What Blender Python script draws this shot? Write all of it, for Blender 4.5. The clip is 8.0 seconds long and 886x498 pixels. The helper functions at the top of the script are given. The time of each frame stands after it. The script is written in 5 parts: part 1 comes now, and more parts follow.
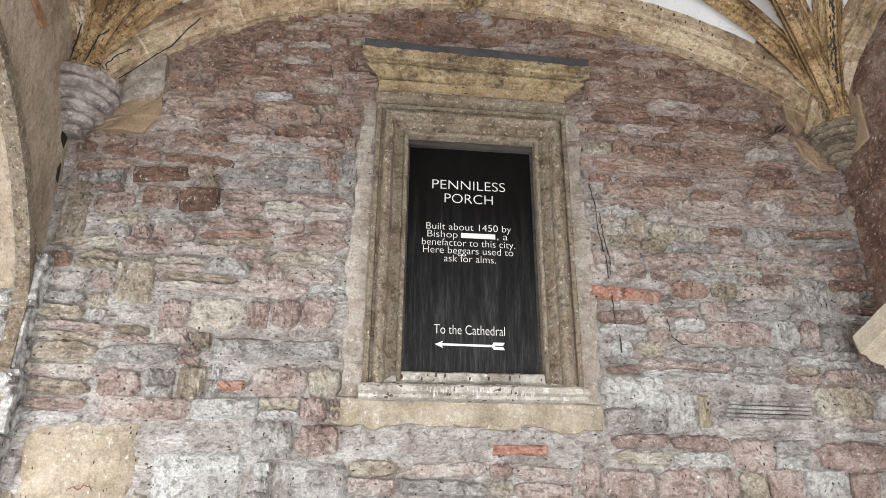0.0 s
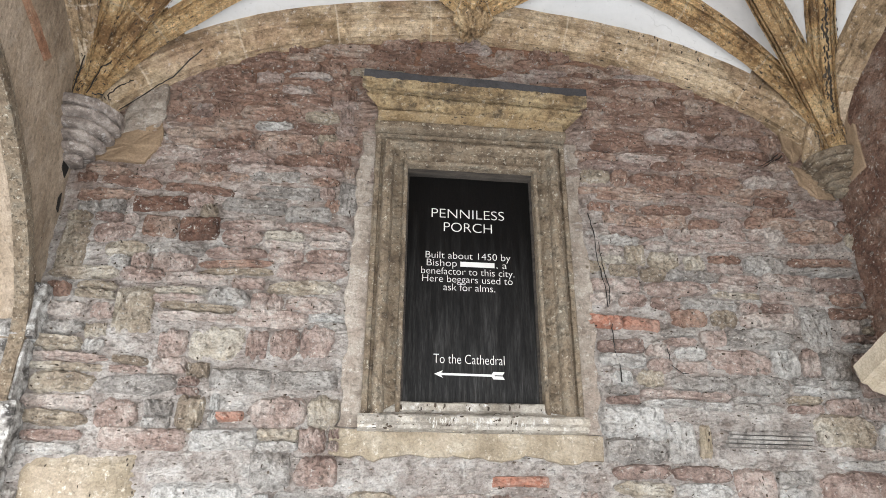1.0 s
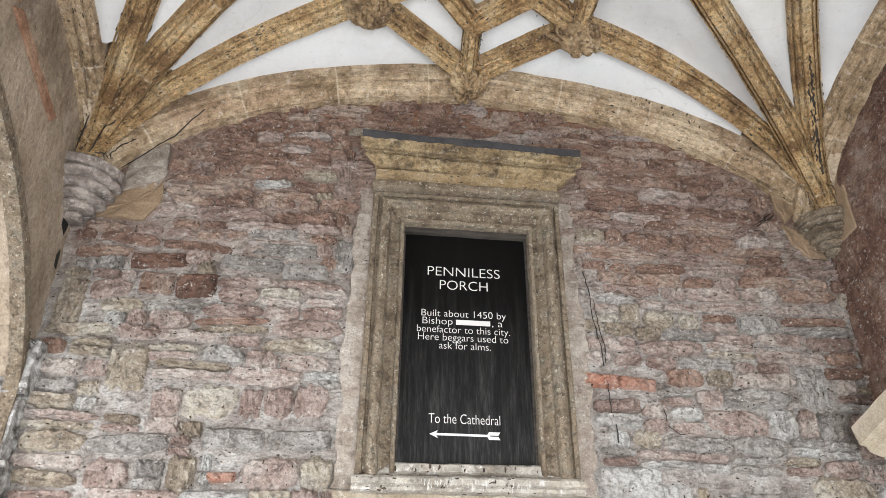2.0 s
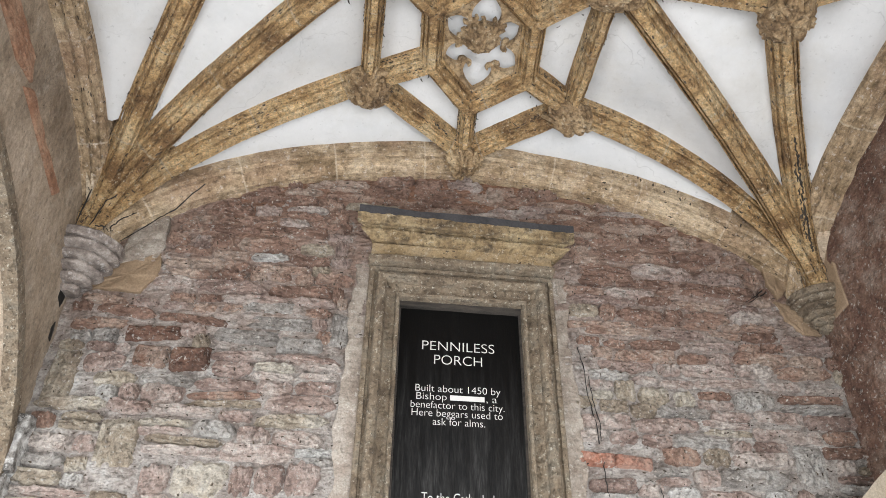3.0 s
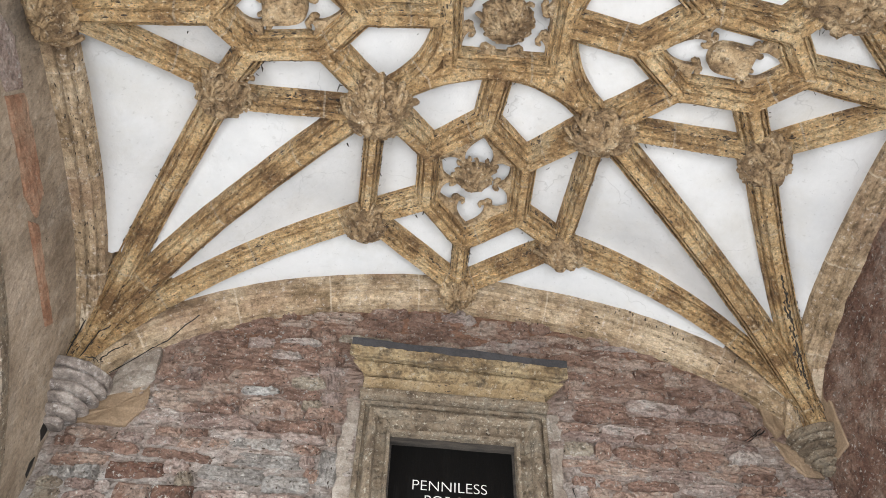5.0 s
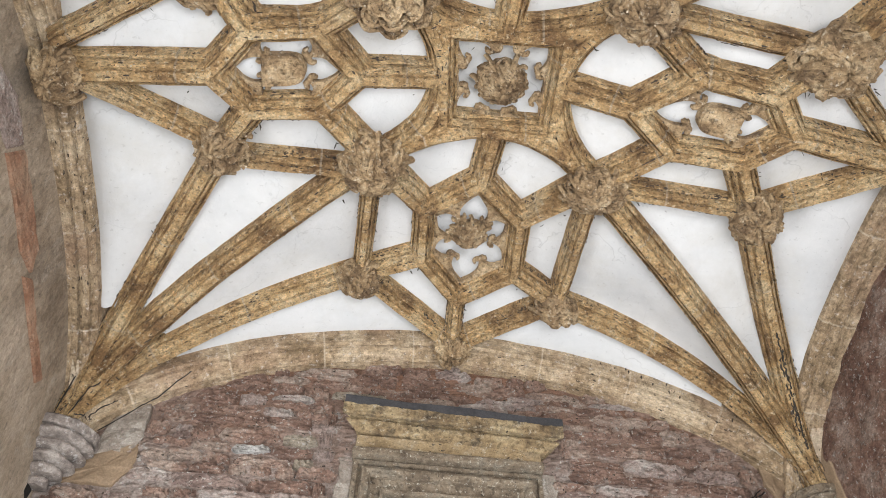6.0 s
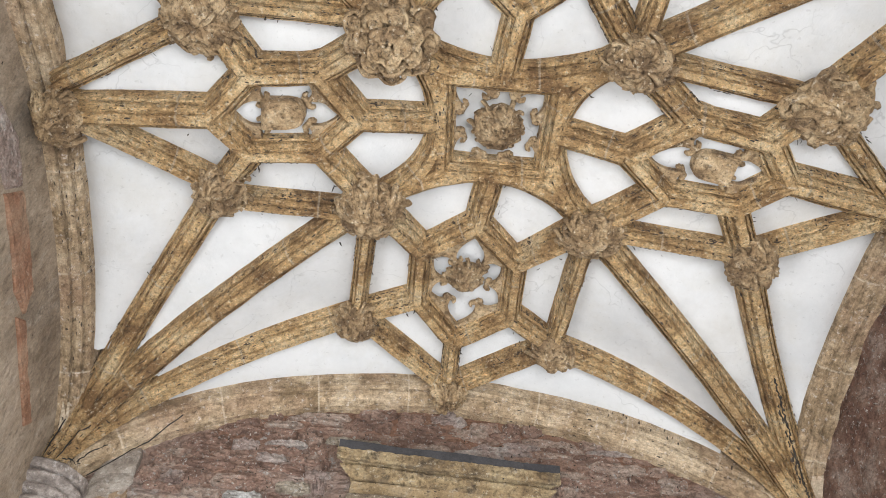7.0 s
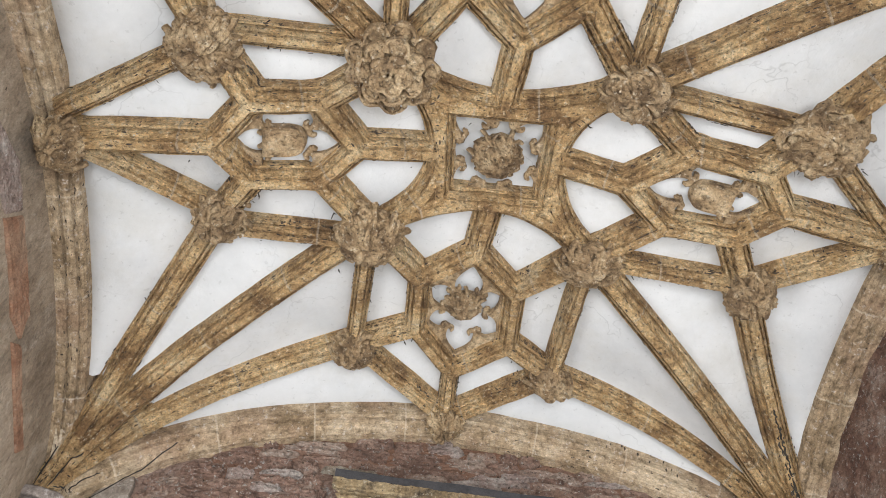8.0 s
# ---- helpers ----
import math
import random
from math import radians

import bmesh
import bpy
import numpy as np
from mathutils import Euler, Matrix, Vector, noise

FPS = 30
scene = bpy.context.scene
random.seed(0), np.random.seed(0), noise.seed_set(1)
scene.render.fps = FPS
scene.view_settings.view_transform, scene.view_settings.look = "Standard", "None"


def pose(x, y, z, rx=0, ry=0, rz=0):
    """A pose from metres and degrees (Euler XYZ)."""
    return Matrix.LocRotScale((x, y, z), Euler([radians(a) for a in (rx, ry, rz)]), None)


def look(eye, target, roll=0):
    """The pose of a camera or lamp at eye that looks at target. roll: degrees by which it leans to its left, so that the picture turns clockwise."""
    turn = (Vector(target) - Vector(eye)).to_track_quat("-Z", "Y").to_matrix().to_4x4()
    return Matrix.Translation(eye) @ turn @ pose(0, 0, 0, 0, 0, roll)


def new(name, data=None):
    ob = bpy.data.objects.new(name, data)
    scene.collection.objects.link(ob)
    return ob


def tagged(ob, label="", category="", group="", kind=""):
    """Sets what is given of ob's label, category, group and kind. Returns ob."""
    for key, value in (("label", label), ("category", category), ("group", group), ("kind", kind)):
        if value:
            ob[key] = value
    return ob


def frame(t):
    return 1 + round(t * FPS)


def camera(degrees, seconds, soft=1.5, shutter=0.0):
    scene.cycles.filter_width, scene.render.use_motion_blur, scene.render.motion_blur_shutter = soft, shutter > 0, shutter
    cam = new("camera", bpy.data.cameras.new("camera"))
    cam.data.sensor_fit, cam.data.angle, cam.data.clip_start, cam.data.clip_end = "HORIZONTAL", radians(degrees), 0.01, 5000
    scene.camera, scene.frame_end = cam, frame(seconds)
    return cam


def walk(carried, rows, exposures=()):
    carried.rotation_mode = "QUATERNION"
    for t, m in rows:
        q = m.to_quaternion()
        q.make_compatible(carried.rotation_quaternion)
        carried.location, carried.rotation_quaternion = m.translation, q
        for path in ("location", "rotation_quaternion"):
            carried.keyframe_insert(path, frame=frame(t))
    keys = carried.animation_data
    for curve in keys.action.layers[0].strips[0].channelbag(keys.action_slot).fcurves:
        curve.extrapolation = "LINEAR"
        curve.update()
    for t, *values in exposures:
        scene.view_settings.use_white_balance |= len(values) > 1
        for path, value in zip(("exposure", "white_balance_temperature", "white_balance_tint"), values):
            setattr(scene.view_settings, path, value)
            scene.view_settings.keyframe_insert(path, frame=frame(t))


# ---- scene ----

# ---------------------------------------------------------------- camera and walk
cam = camera(64.33, 8.0, soft=0.9)


def aim(eye, yaw, tilt, roll):
    """Pose from a yaw to the right of +y, an upward tilt and a roll, in degrees."""
    return pose(*eye) @ pose(0, 0, 0, 0, 0, -yaw) @ pose(0, 0, 0, 90 + tilt) @ pose(0, 0, 0, 0, 0, roll)


walk(cam, [(t, aim(e, a, b, c)) for t, e, a, b, c in [
    (0.0, (-0.4968, -3.5276, 1.6000), 5.437, 23.734, 0.562),
    (0.5, (-0.4970, -3.5295, 1.6087), 5.415, 24.494, 0.517),
    (1.0, (-0.4981, -3.5409, 1.6214), 5.478, 25.717, 0.469),
    (1.5, (-0.4974, -3.5573, 1.6343), 5.581, 27.522, 0.537),
    (3.0, (-0.4854, -3.6281, 1.6555), 5.838, 35.470, 0.968),
    (3.5, (-0.4777, -3.6485, 1.6672), 5.789, 38.138, 1.238),
    (4.0, (-0.4781, -3.6692, 1.6744), 5.823, 40.838, 1.359),
    (4.5, (-0.4726, -3.6814, 1.6798), 5.784, 43.209, 1.490),
    (6.0, (-0.4606, -3.7067, 1.6872), 6.136, 49.911, 1.527),
    (6.5, (-0.4624, -3.7100, 1.6866), 6.338, 51.823, 1.528),
    (7.0, (-0.4645, -3.7082, 1.6868), 6.524, 53.396, 1.560),
    (7.5, (-0.4689, -3.7075, 1.6856), 6.682, 54.713, 1.674),
    (8.0, (-0.4754, -3.7088, 1.6870), 6.851, 55.651, 1.772),
    ]], exposures=[(0.0, 0.24), (3.0, 0.26), (4.5, 0.34), (6.0, 0.42), (7.0, 0.40), (8.0, 0.31)])

# ---------------------------------------------------------------- world, sun and daylight in the two archways
world = bpy.data.worlds.new("sky")
scene.world = world
world.use_nodes = True
wn, wl = world.node_tree.nodes, world.node_tree.links
sky = wn.new("ShaderNodeTexSky")
sky.sky_type = "NISHITA"
sky.sun_disc = False
sky.sun_elevation, sky.sun_rotation = radians(42), radians(200)
sky.dust_density = 3.0
wl.new(sky.outputs[0], wn["Background"].inputs[0])
wn["Background"].inputs[1].default_value = 0.12
sun = new("sun", bpy.data.lights.new("sun", "SUN"))
sun.data.energy, sun.data.angle, sun.data.color = 1.2, radians(12), (1.0, 0.95, 0.88)
sun.matrix_world = look((-6, -12, 12), (0, -2, 0))


def arch_light(name, eye, target, sx, sy, watts, colour):
    ob = new(name, bpy.data.lights.new(name, "AREA"))
    ob.data.shape, ob.data.size, ob.data.size_y = "RECTANGLE", sx, sy
    ob.data.energy, ob.data.color = watts, colour
    ob.matrix_world = look(eye, target)
    return ob


arch_light("daylight_west_arch", (-2.75, -2.0, 1.35), (0.5, -1.3, 1.7), 2.4, 1.9, 105, (0.96, 0.98, 1.0))
arch_light("daylight_east_arch", (2.85, -2.1, 1.7), (-0.5, -1.8, 2.5), 2.0, 1.7, 40, (0.95, 0.975, 1.0))
arch_light("daylight_south_arch", (0.1, -4.5, 1.35), (0.0, -1.0, 1.7), 2.6, 2.0, 205, (0.97, 0.985, 1.0))


# ---------------------------------------------------------------- materials
def ramp(nodes, stops):
    r = nodes.new("ShaderNodeValToRGB")
    el = r.color_ramp.elements
    while len(el) < len(stops):
        el.new(0.5)
    for e, (p, c) in zip(el, stops):
        e.position = p
        e.color = (*c, 1.0) if len(c) == 3 else c
    return r


def material(name, stops, scale=6.0, stain=None, stain_amount=0.5, fleck=None, fleck_amount=0.0, rough=0.85, bump=0.35,
             per_object=0.0, stretch=(1, 1, 1), grain=90.0, metal=0.0, stain_scale=2.3, fleck_scale=30.0, depth=0.012, vein=0.0, vein_scale=32.0, flow=False, pit=0.0, pit_scale=85.0,
             grain_mix=0.75, zone=None, crack=0.0):
    """Weathered mineral surface: broad colour change, stains, pale or dark flecks, fine grain and relief."""
    m = bpy.data.materials.new(name)
    m.use_nodes = True
    n, l = m.node_tree.nodes, m.node_tree.links
    b = n["Principled BSDF"]
    b.inputs["Metallic"].default_value = metal
    geo = n.new("ShaderNodeNewGeometry")
    vec = n.new("ShaderNodeMapping")
    vec.inputs["Scale"].default_value = stretch
    l.new(geo.outputs["Position"], vec.inputs[0])

    def tex(sc, detail=6.0, roughness=0.6, source=None):
        t = n.new("ShaderNodeTexNoise")
        t.inputs["Scale"].default_value, t.inputs["Detail"].default_value, t.inputs["Roughness"].default_value = sc, detail, roughness
        l.new((source or vec).outputs[0], t.inputs["Vector"])
        return t

    def mix(mode, fac, a, c):
        x = n.new("ShaderNodeMix")
        x.data_type, x.blend_type = "RGBA", mode
        if isinstance(fac, float):
            x.inputs[0].default_value = fac
        else:
            l.new(fac, x.inputs[0])
        for sock, val in ((x.inputs[6], a), (x.inputs[7], c)):
            if isinstance(val, tuple):
                sock.default_value = (*val, 1.0)
            else:
                l.new(val, sock)
        return x.outputs[2]

    broad = tex(scale, 8.0, 0.65)
    value = broad.outputs["Fac"]
    if per_object:
        info = n.new("ShaderNodeObjectInfo")
        isl = n.new("ShaderNodeMath")
        isl.operation = "ADD"
        isl.use_clamp = False
        l.new(info.outputs["Random"], isl.inputs[0])
        l.new(geo.outputs["Random Per Island"], isl.inputs[1])
        fr = n.new("ShaderNodeMath")
        fr.operation = "FRACT"
        l.new(isl.outputs[0], fr.inputs[0])
        sc = n.new("ShaderNodeMath")
        sc.operation = "MULTIPLY_ADD"
        l.new(fr.outputs[0], sc.inputs[0])
        sc.inputs[1].default_value, sc.inputs[2].default_value = per_object, -per_object / 2
        ad = n.new("ShaderNodeMath")
        l.new(broad.outputs["Fac"], ad.inputs[0])
        l.new(sc.outputs[0], ad.inputs[1])
        value = ad.outputs[0]
    rp = ramp(n, [(0.5 + (p - 0.5) * 0.6, c) for p, c in stops])
    l.new(value, rp.inputs[0])
    colour = rp.outputs[0]
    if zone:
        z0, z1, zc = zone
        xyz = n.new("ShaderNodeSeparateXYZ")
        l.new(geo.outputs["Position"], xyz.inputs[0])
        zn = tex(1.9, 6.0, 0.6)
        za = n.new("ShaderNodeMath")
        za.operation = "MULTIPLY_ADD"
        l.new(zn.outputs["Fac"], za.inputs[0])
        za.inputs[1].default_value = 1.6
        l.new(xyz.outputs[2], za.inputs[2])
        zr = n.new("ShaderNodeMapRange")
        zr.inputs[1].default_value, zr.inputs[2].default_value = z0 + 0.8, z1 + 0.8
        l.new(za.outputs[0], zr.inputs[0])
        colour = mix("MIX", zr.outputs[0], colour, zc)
    if flow:
        at = n.new("ShaderNodeAttribute")
        at.attribute_name = "flow"
        fm = n.new("ShaderNodeMapping")
        fm.inputs["Scale"].default_value = (16.0, 60.0, 1.0)
        l.new(at.outputs["Vector"], fm.inputs[0])
        streak = tex(1.0, 7.0, 0.72, fm)
        sk = ramp(n, [(0.33, (0.34, 0.31, 0.28)), (0.5, (0.95, 0.95, 0.95)), (0.66, (1.45, 1.42, 1.36))])
        l.new(streak.outputs["Fac"], sk.inputs[0])
        colour = mix("MULTIPLY", 0.55, colour, sk.outputs[0])
        fx = n.new("ShaderNodeSeparateXYZ")
        l.new(at.outputs["Vector"], fx.inputs[0])
        jo = n.new("ShaderNodeMath")
        jo.operation = "MULTIPLY_ADD"
        l.new(fx.outputs[0], jo.inputs[0])
        jo.inputs[1].default_value = 1.7
        l.new(fx.outputs[2], jo.inputs[2])
        jf = n.new("ShaderNodeMath")
        jf.operation = "FRACT"
        l.new(jo.outputs[0], jf.inputs[0])
        jr = ramp(n, [(0.0, (0.55, 0.55, 0.55)), (0.016, (0.45, 0.45, 0.45)), (0.022, (0, 0, 0))])
        l.new(jf.outputs[0], jr.inputs[0])
        colour = mix("MIX", jr.outputs[0], colour, (0.70, 0.60, 0.46))
    if stain:
        st = tex(stain_scale, 9.0, 0.7)
        sr = ramp(n, [(0.5, (0, 0, 0)), (0.66, (stain_amount,) * 3)])
        l.new(st.outputs["Fac"], sr.inputs[0])
        colour = mix("MIX", sr.outputs[0], colour, stain)
    if fleck:
        ft = tex(fleck_scale, 7.0, 0.75)
        fr2 = ramp(n, [(0.57, (0, 0, 0)), (0.63, (fleck_amount,) * 3)])
        l.new(ft.outputs["Fac"], fr2.inputs[0])
        colour = mix("MIX", fr2.outputs[0], colour, fleck)
    if pit:
        pt = tex(pit_scale, 3.0, 0.6)
        pr = ramp(n, [(0.64, (0, 0, 0)), (0.69, (pit,) * 3)])
        l.new(pt.outputs["Fac"], pr.inputs[0])
        colour = mix("MIX", pr.outputs[0], colour, (0.03, 0.024, 0.018))
    line = None
    if vein:
        vt = tex(vein_scale, 6.0, 0.68)
        line = ramp(n, [(0.37, (0.16, 0.145, 0.13)), (0.43, (0.75, 0.74, 0.73)), (0.56, (1.05, 1.05, 1.05)), (0.66, (1.55, 1.55, 1.55))])
        l.new(vt.outputs["Fac"], line.inputs[0])
        colour = mix("MULTIPLY", vein, colour, line.outputs[0])
    if crack:
        warp = tex(2.2, 4.0, 0.6)
        wv = n.new("ShaderNodeMix")
        wv.data_type, wv.blend_type = "RGBA", "LINEAR_LIGHT"
        wv.inputs[0].default_value = 0.35
        l.new(vec.outputs[0], wv.inputs[6])
        l.new(warp.outputs["Color"], wv.inputs[7])
        vo = n.new("ShaderNodeTexVoronoi")
        vo.feature = "DISTANCE_TO_EDGE"
        vo.inputs["Scale"].default_value = 1.5
        l.new(wv.outputs[2], vo.inputs["Vector"])
        cr = ramp(n, [(0.0, (crack,) * 3), (0.004, (crack * 0.5,) * 3), (0.009, (0, 0, 0))])
        l.new(vo.outputs["Distance"], cr.inputs[0])
        cm_ = ramp(n, [(0.48, (0, 0, 0)), (0.60, (1, 1, 1))])
        l.new(tex(1.4, 3.0, 0.6).outputs["Fac"], cm_.inputs[0])
        both = mix("MULTIPLY", 1.0, cr.outputs[0], cm_.outputs[0])
        colour = mix("MIX", both, colour, (0.16, 0.16, 0.165))
    gt = tex(grain, 4.0, 0.7)
    gr = ramp(n, [(0.3, (0.62, 0.62, 0.62)), (0.7, (1.25, 1.25, 1.25))])
    l.new(gt.outputs["Fac"], gr.inputs[0])
    colour = mix("MULTIPLY", grain_mix, colour, gr.outputs[0])
    l.new(colour, b.inputs["Base Color"])
    b.inputs["Roughness"].default_value = rough
    hs = n.new("ShaderNodeMath")
    hs.operation = "MULTIPLY_ADD"
    l.new(gt.outputs["Fac"], hs.inputs[0])
    hs.inputs[1].default_value = 0.45
    mid = tex(28.0, 7.0, 0.7)
    l.new(mid.outputs["Fac"], hs.inputs[2])
    top = hs.outputs[0]
    if line:
        ln = n.new("ShaderNodeMath")
        ln.operation = "MULTIPLY_ADD"
        l.new(line.outputs[0], ln.inputs[0])
        ln.inputs[1].default_value = 0.9
        l.new(top, ln.inputs[2])
        top = ln.outputs[0]
    bp = n.new("ShaderNodeBump")
    bp.inputs["Strength"].default_value, bp.inputs["Distance"].default_value = bump, depth
    l.new(top, bp.inputs["Height"])
    l.new(bp.outputs[0], b.inputs["Normal"])
    return m


def plain(name, colour, rough=0.6, metal=0.0):
    m = bpy.data.materials.new(name)
    m.use_nodes = True
    b = m.node_tree.nodes["Principled BSDF"]
    b.inputs["Base Color"].default_value = (*colour, 1)
    b.inputs["Roughness"].default_value, b.inputs["Metallic"].default_value = rough, metal
    return m


RIB = material("ochre_limestone", [(0.26, (0.28, 0.160, 0.070)), (0.43, (0.58, 0.37, 0.170)), (0.56, (0.76, 0.525, 0.268)), (0.74, (0.86, 0.66, 0.390))], 4.5,
               stain=(0.27, 0.160, 0.078), stain_amount=0.45, fleck=(0.82, 0.69, 0.48), fleck_amount=0.8, bump=1.0, vein=0.66, vein_scale=44.0,
               flow=True, pit=0.9, pit_scale=75.0, fleck_scale=36.0, depth=0.018, grain_mix=0.9)
CARVED = material("carved_limestone", [(0.28, (0.19, 0.12, 0.062)), (0.5, (0.45, 0.31, 0.170)), (0.75, (0.68, 0.52, 0.325))], 8.0,
                  stain=(0.22, 0.14, 0.08), stain_amount=0.5, fleck=(0.78, 0.68, 0.52), fleck_amount=0.65, bump=1.0, vein=0.6, vein_scale=38.0, pit=0.8, pit_scale=70.0)
PALE_RIB = material("greyed_limestone", [(0.3, (0.25, 0.175, 0.10)), (0.5, (0.42, 0.31, 0.195)), (0.7, (0.57, 0.455, 0.315))], 4.0,
                    stain=(0.40, 0.25, 0.17), stain_amount=0.4, fleck=(0.66, 0.59, 0.52), fleck_amount=0.7, bump=0.7, vein=0.4, flow=True, pit=0.6)
WEB = material("white_limewash", [(0.3, (0.54, 0.55, 0.56)), (0.6, (0.61, 0.615, 0.62))], 1.3, stain=(0.50, 0.485, 0.45),
               stain_amount=0.45, rough=0.9, bump=0.22, grain=30.0, vein=0.05, vein_scale=3.0, grain_mix=0.07, stain_scale=1.6, pit=0.14, pit_scale=34.0, crack=0.3)
PLASTER = material("grey_render", [(0.25, (0.21, 0.158, 0.11)), (0.5, (0.37, 0.295, 0.218)), (0.75, (0.48, 0.395, 0.31))], 3.6,
                   stain=(0.19, 0.16, 0.13), stain_amount=0.6, fleck=(0.47, 0.41, 0.34), fleck_amount=0.45, bump=0.7, vein=0.3, pit=0.4, fleck_scale=9.0, stretch=(1, 1, 0.6))
MORTAR = material("lime_mortar", [(0.3, (0.31, 0.265, 0.238)), (0.45, (0.44, 0.395, 0.365)), (0.58, (0.53, 0.49, 0.458)), (0.7, (0.64, 0.615, 0.59))], 7.0,
                  stain=(0.32, 0.245, 0.205), stain_amount=0.45, fleck=(0.593, 0.569, 0.538), fleck_amount=0.8, bump=1.0, depth=0.020, vein=0.36, vein_scale=26.0,
                  stretch=(1, 1, 1.2), pit=0.5, pit_scale=100.0, zone=(3.3, 4.8, (0.34, 0.185, 0.12)), fleck_scale=15.0)


def rubble(name, dark, base, light, cream, stain):
    return material(name, [(0.24, dark), (0.42, base), (0.56, light), (0.72, cream)], 4.5, stain=stain, stain_amount=0.55, fleck=(0.608, 0.585, 0.546),
                    fleck_amount=0.85, bump=1.0, per_object=0.26, depth=0.020, vein=0.40, vein_scale=24.0, stretch=(1, 1, 1.15), pit=0.6, pit_scale=90.0, fleck_scale=38.0, grain=70.0, grain_mix=1.0,
                    stain_scale=4.0)


STONE_PINK = rubble("pink_rubble_stone", (0.28, 0.195, 0.165), (0.425, 0.325, 0.285), (0.50, 0.405, 0.362), (0.61, 0.545, 0.50), (0.35, 0.245, 0.20))
STONE_GREY = rubble("grey_rubble_stone", (0.285, 0.262, 0.242), (0.43, 0.405, 0.380), (0.515, 0.495, 0.470), (0.64, 0.630, 0.610), (0.36, 0.310, 0.27))
STONE_BUFF = rubble("buff_rubble_stone", (0.275, 0.220, 0.165), (0.415, 0.350, 0.270), (0.49, 0.430, 0.345), (0.585, 0.54, 0.465), (0.35, 0.275, 0.21))
STONE_RED = rubble("red_rubble_stone", (0.215, 0.130, 0.098), (0.330, 0.206, 0.156), (0.405, 0.270, 0.208), (0.50, 0.388, 0.318), (0.30, 0.186, 0.140))
STONE_DEEP_RED = rubble("deep_red_stone", (0.11, 0.055, 0.038), (0.19, 0.100, 0.070), (0.26, 0.155, 0.112), (0.36, 0.265, 0.215), (0.20, 0.125, 0.09))
QUOIN = material("whitened_blackened_stone", [(0.30, (0.07, 0.065, 0.06)), (0.42, (0.26, 0.245, 0.23)), (0.54, (0.44, 0.43, 0.41)), (0.70, (0.66, 0.655, 0.64))], 13.0,
                 fleck=(0.66, 0.655, 0.64), fleck_amount=0.8, bump=0.9, vein=0.4, pit=0.8, fleck_scale=22.0)
BRICK = material("red_brick", [(0.25, (0.25, 0.10, 0.065)), (0.5, (0.37, 0.17, 0.115)), (0.75, (0.44, 0.27, 0.21))], 12.0,
                 stain=(0.40, 0.33, 0.28), stain_amount=0.6, bump=0.8, per_object=0.3, vein=0.4, fleck=(0.55, 0.46, 0.4), fleck_amount=0.5)
VOUSSOIR = material("orange_red_voussoir", [(0.25, (0.24, 0.115, 0.065)), (0.5, (0.34, 0.185, 0.115)), (0.75, (0.43, 0.27, 0.18))], 9.0,
                    stain=(0.36, 0.26, 0.18), stain_amount=0.6, bump=0.7, vein=0.3, fleck=(0.5, 0.40, 0.32), fleck_amount=0.4)
ASHLAR = material("yellow_ashlar", [(0.3, (0.23, 0.185, 0.13)), (0.5, (0.32, 0.268, 0.195)), (0.7, (0.41, 0.36, 0.285))], 3.5,
                  stain=(0.36, 0.30, 0.235), stain_amount=0.6, fleck=(0.68, 0.63, 0.55), fleck_amount=0.5, bump=0.6, pit=0.35, vein=0.2)
LICHEN_STONE = material("lichened_limestone", [(0.3, (0.15, 0.112, 0.076)), (0.5, (0.275, 0.215, 0.150)), (0.7, (0.40, 0.335, 0.25))], 7.0,
                        stain=(0.10, 0.085, 0.065), stain_amount=0.75, fleck=(0.66, 0.62, 0.52), fleck_amount=0.75, bump=1.0, stain_scale=7.0, vein=0.45, pit=0.9, fleck_scale=42.0)
CORNICE_STONE = material("grimed_cornice_stone", [(0.3, (0.17, 0.115, 0.062)), (0.5, (0.33, 0.235, 0.125)), (0.7, (0.48, 0.37, 0.215))], 5.0,
                         stain=(0.08, 0.062, 0.045), stain_amount=0.8, fleck=(0.64, 0.58, 0.46), fleck_amount=0.6, bump=1.0, stain_scale=9.0, vein=0.55, pit=0.9)
FRIEZE_STONE = material("ochre_frieze_stone", [(0.3, (0.24, 0.17, 0.09)), (0.5, (0.37, 0.27, 0.15)), (0.7, (0.47, 0.365, 0.225))], 5.0,
                        stain=(0.13, 0.10, 0.07), stain_amount=0.6, fleck=(0.60, 0.53, 0.42), fleck_amount=0.5, bump=0.7, stain_scale=5.0, vein=0.3, pit=0.7)
CORBEL_STONE = material("grey_carved_stone", [(0.3, (0.16, 0.135, 0.12)), (0.5, (0.28, 0.24, 0.215)), (0.7, (0.43, 0.385, 0.35))], 8.0,
                        stain=(0.14, 0.12, 0.11), stain_amount=0.5, fleck=(0.66, 0.64, 0.62), fleck_amount=0.5, bump=0.35, vein=0.18, pit=0.4, fleck_scale=18.0)
MARGIN = material("pale_yellow_mortar", [(0.3, (0.25, 0.205, 0.168)), (0.5, (0.35, 0.302, 0.255)), (0.7, (0.46, 0.415, 0.365))], 5.0,
                  stain=(0.33, 0.26, 0.22), stain_amount=0.6, fleck=(0.62, 0.59, 0.54), fleck_amount=0.6, bump=0.7, vein=0.25, pit=0.4)
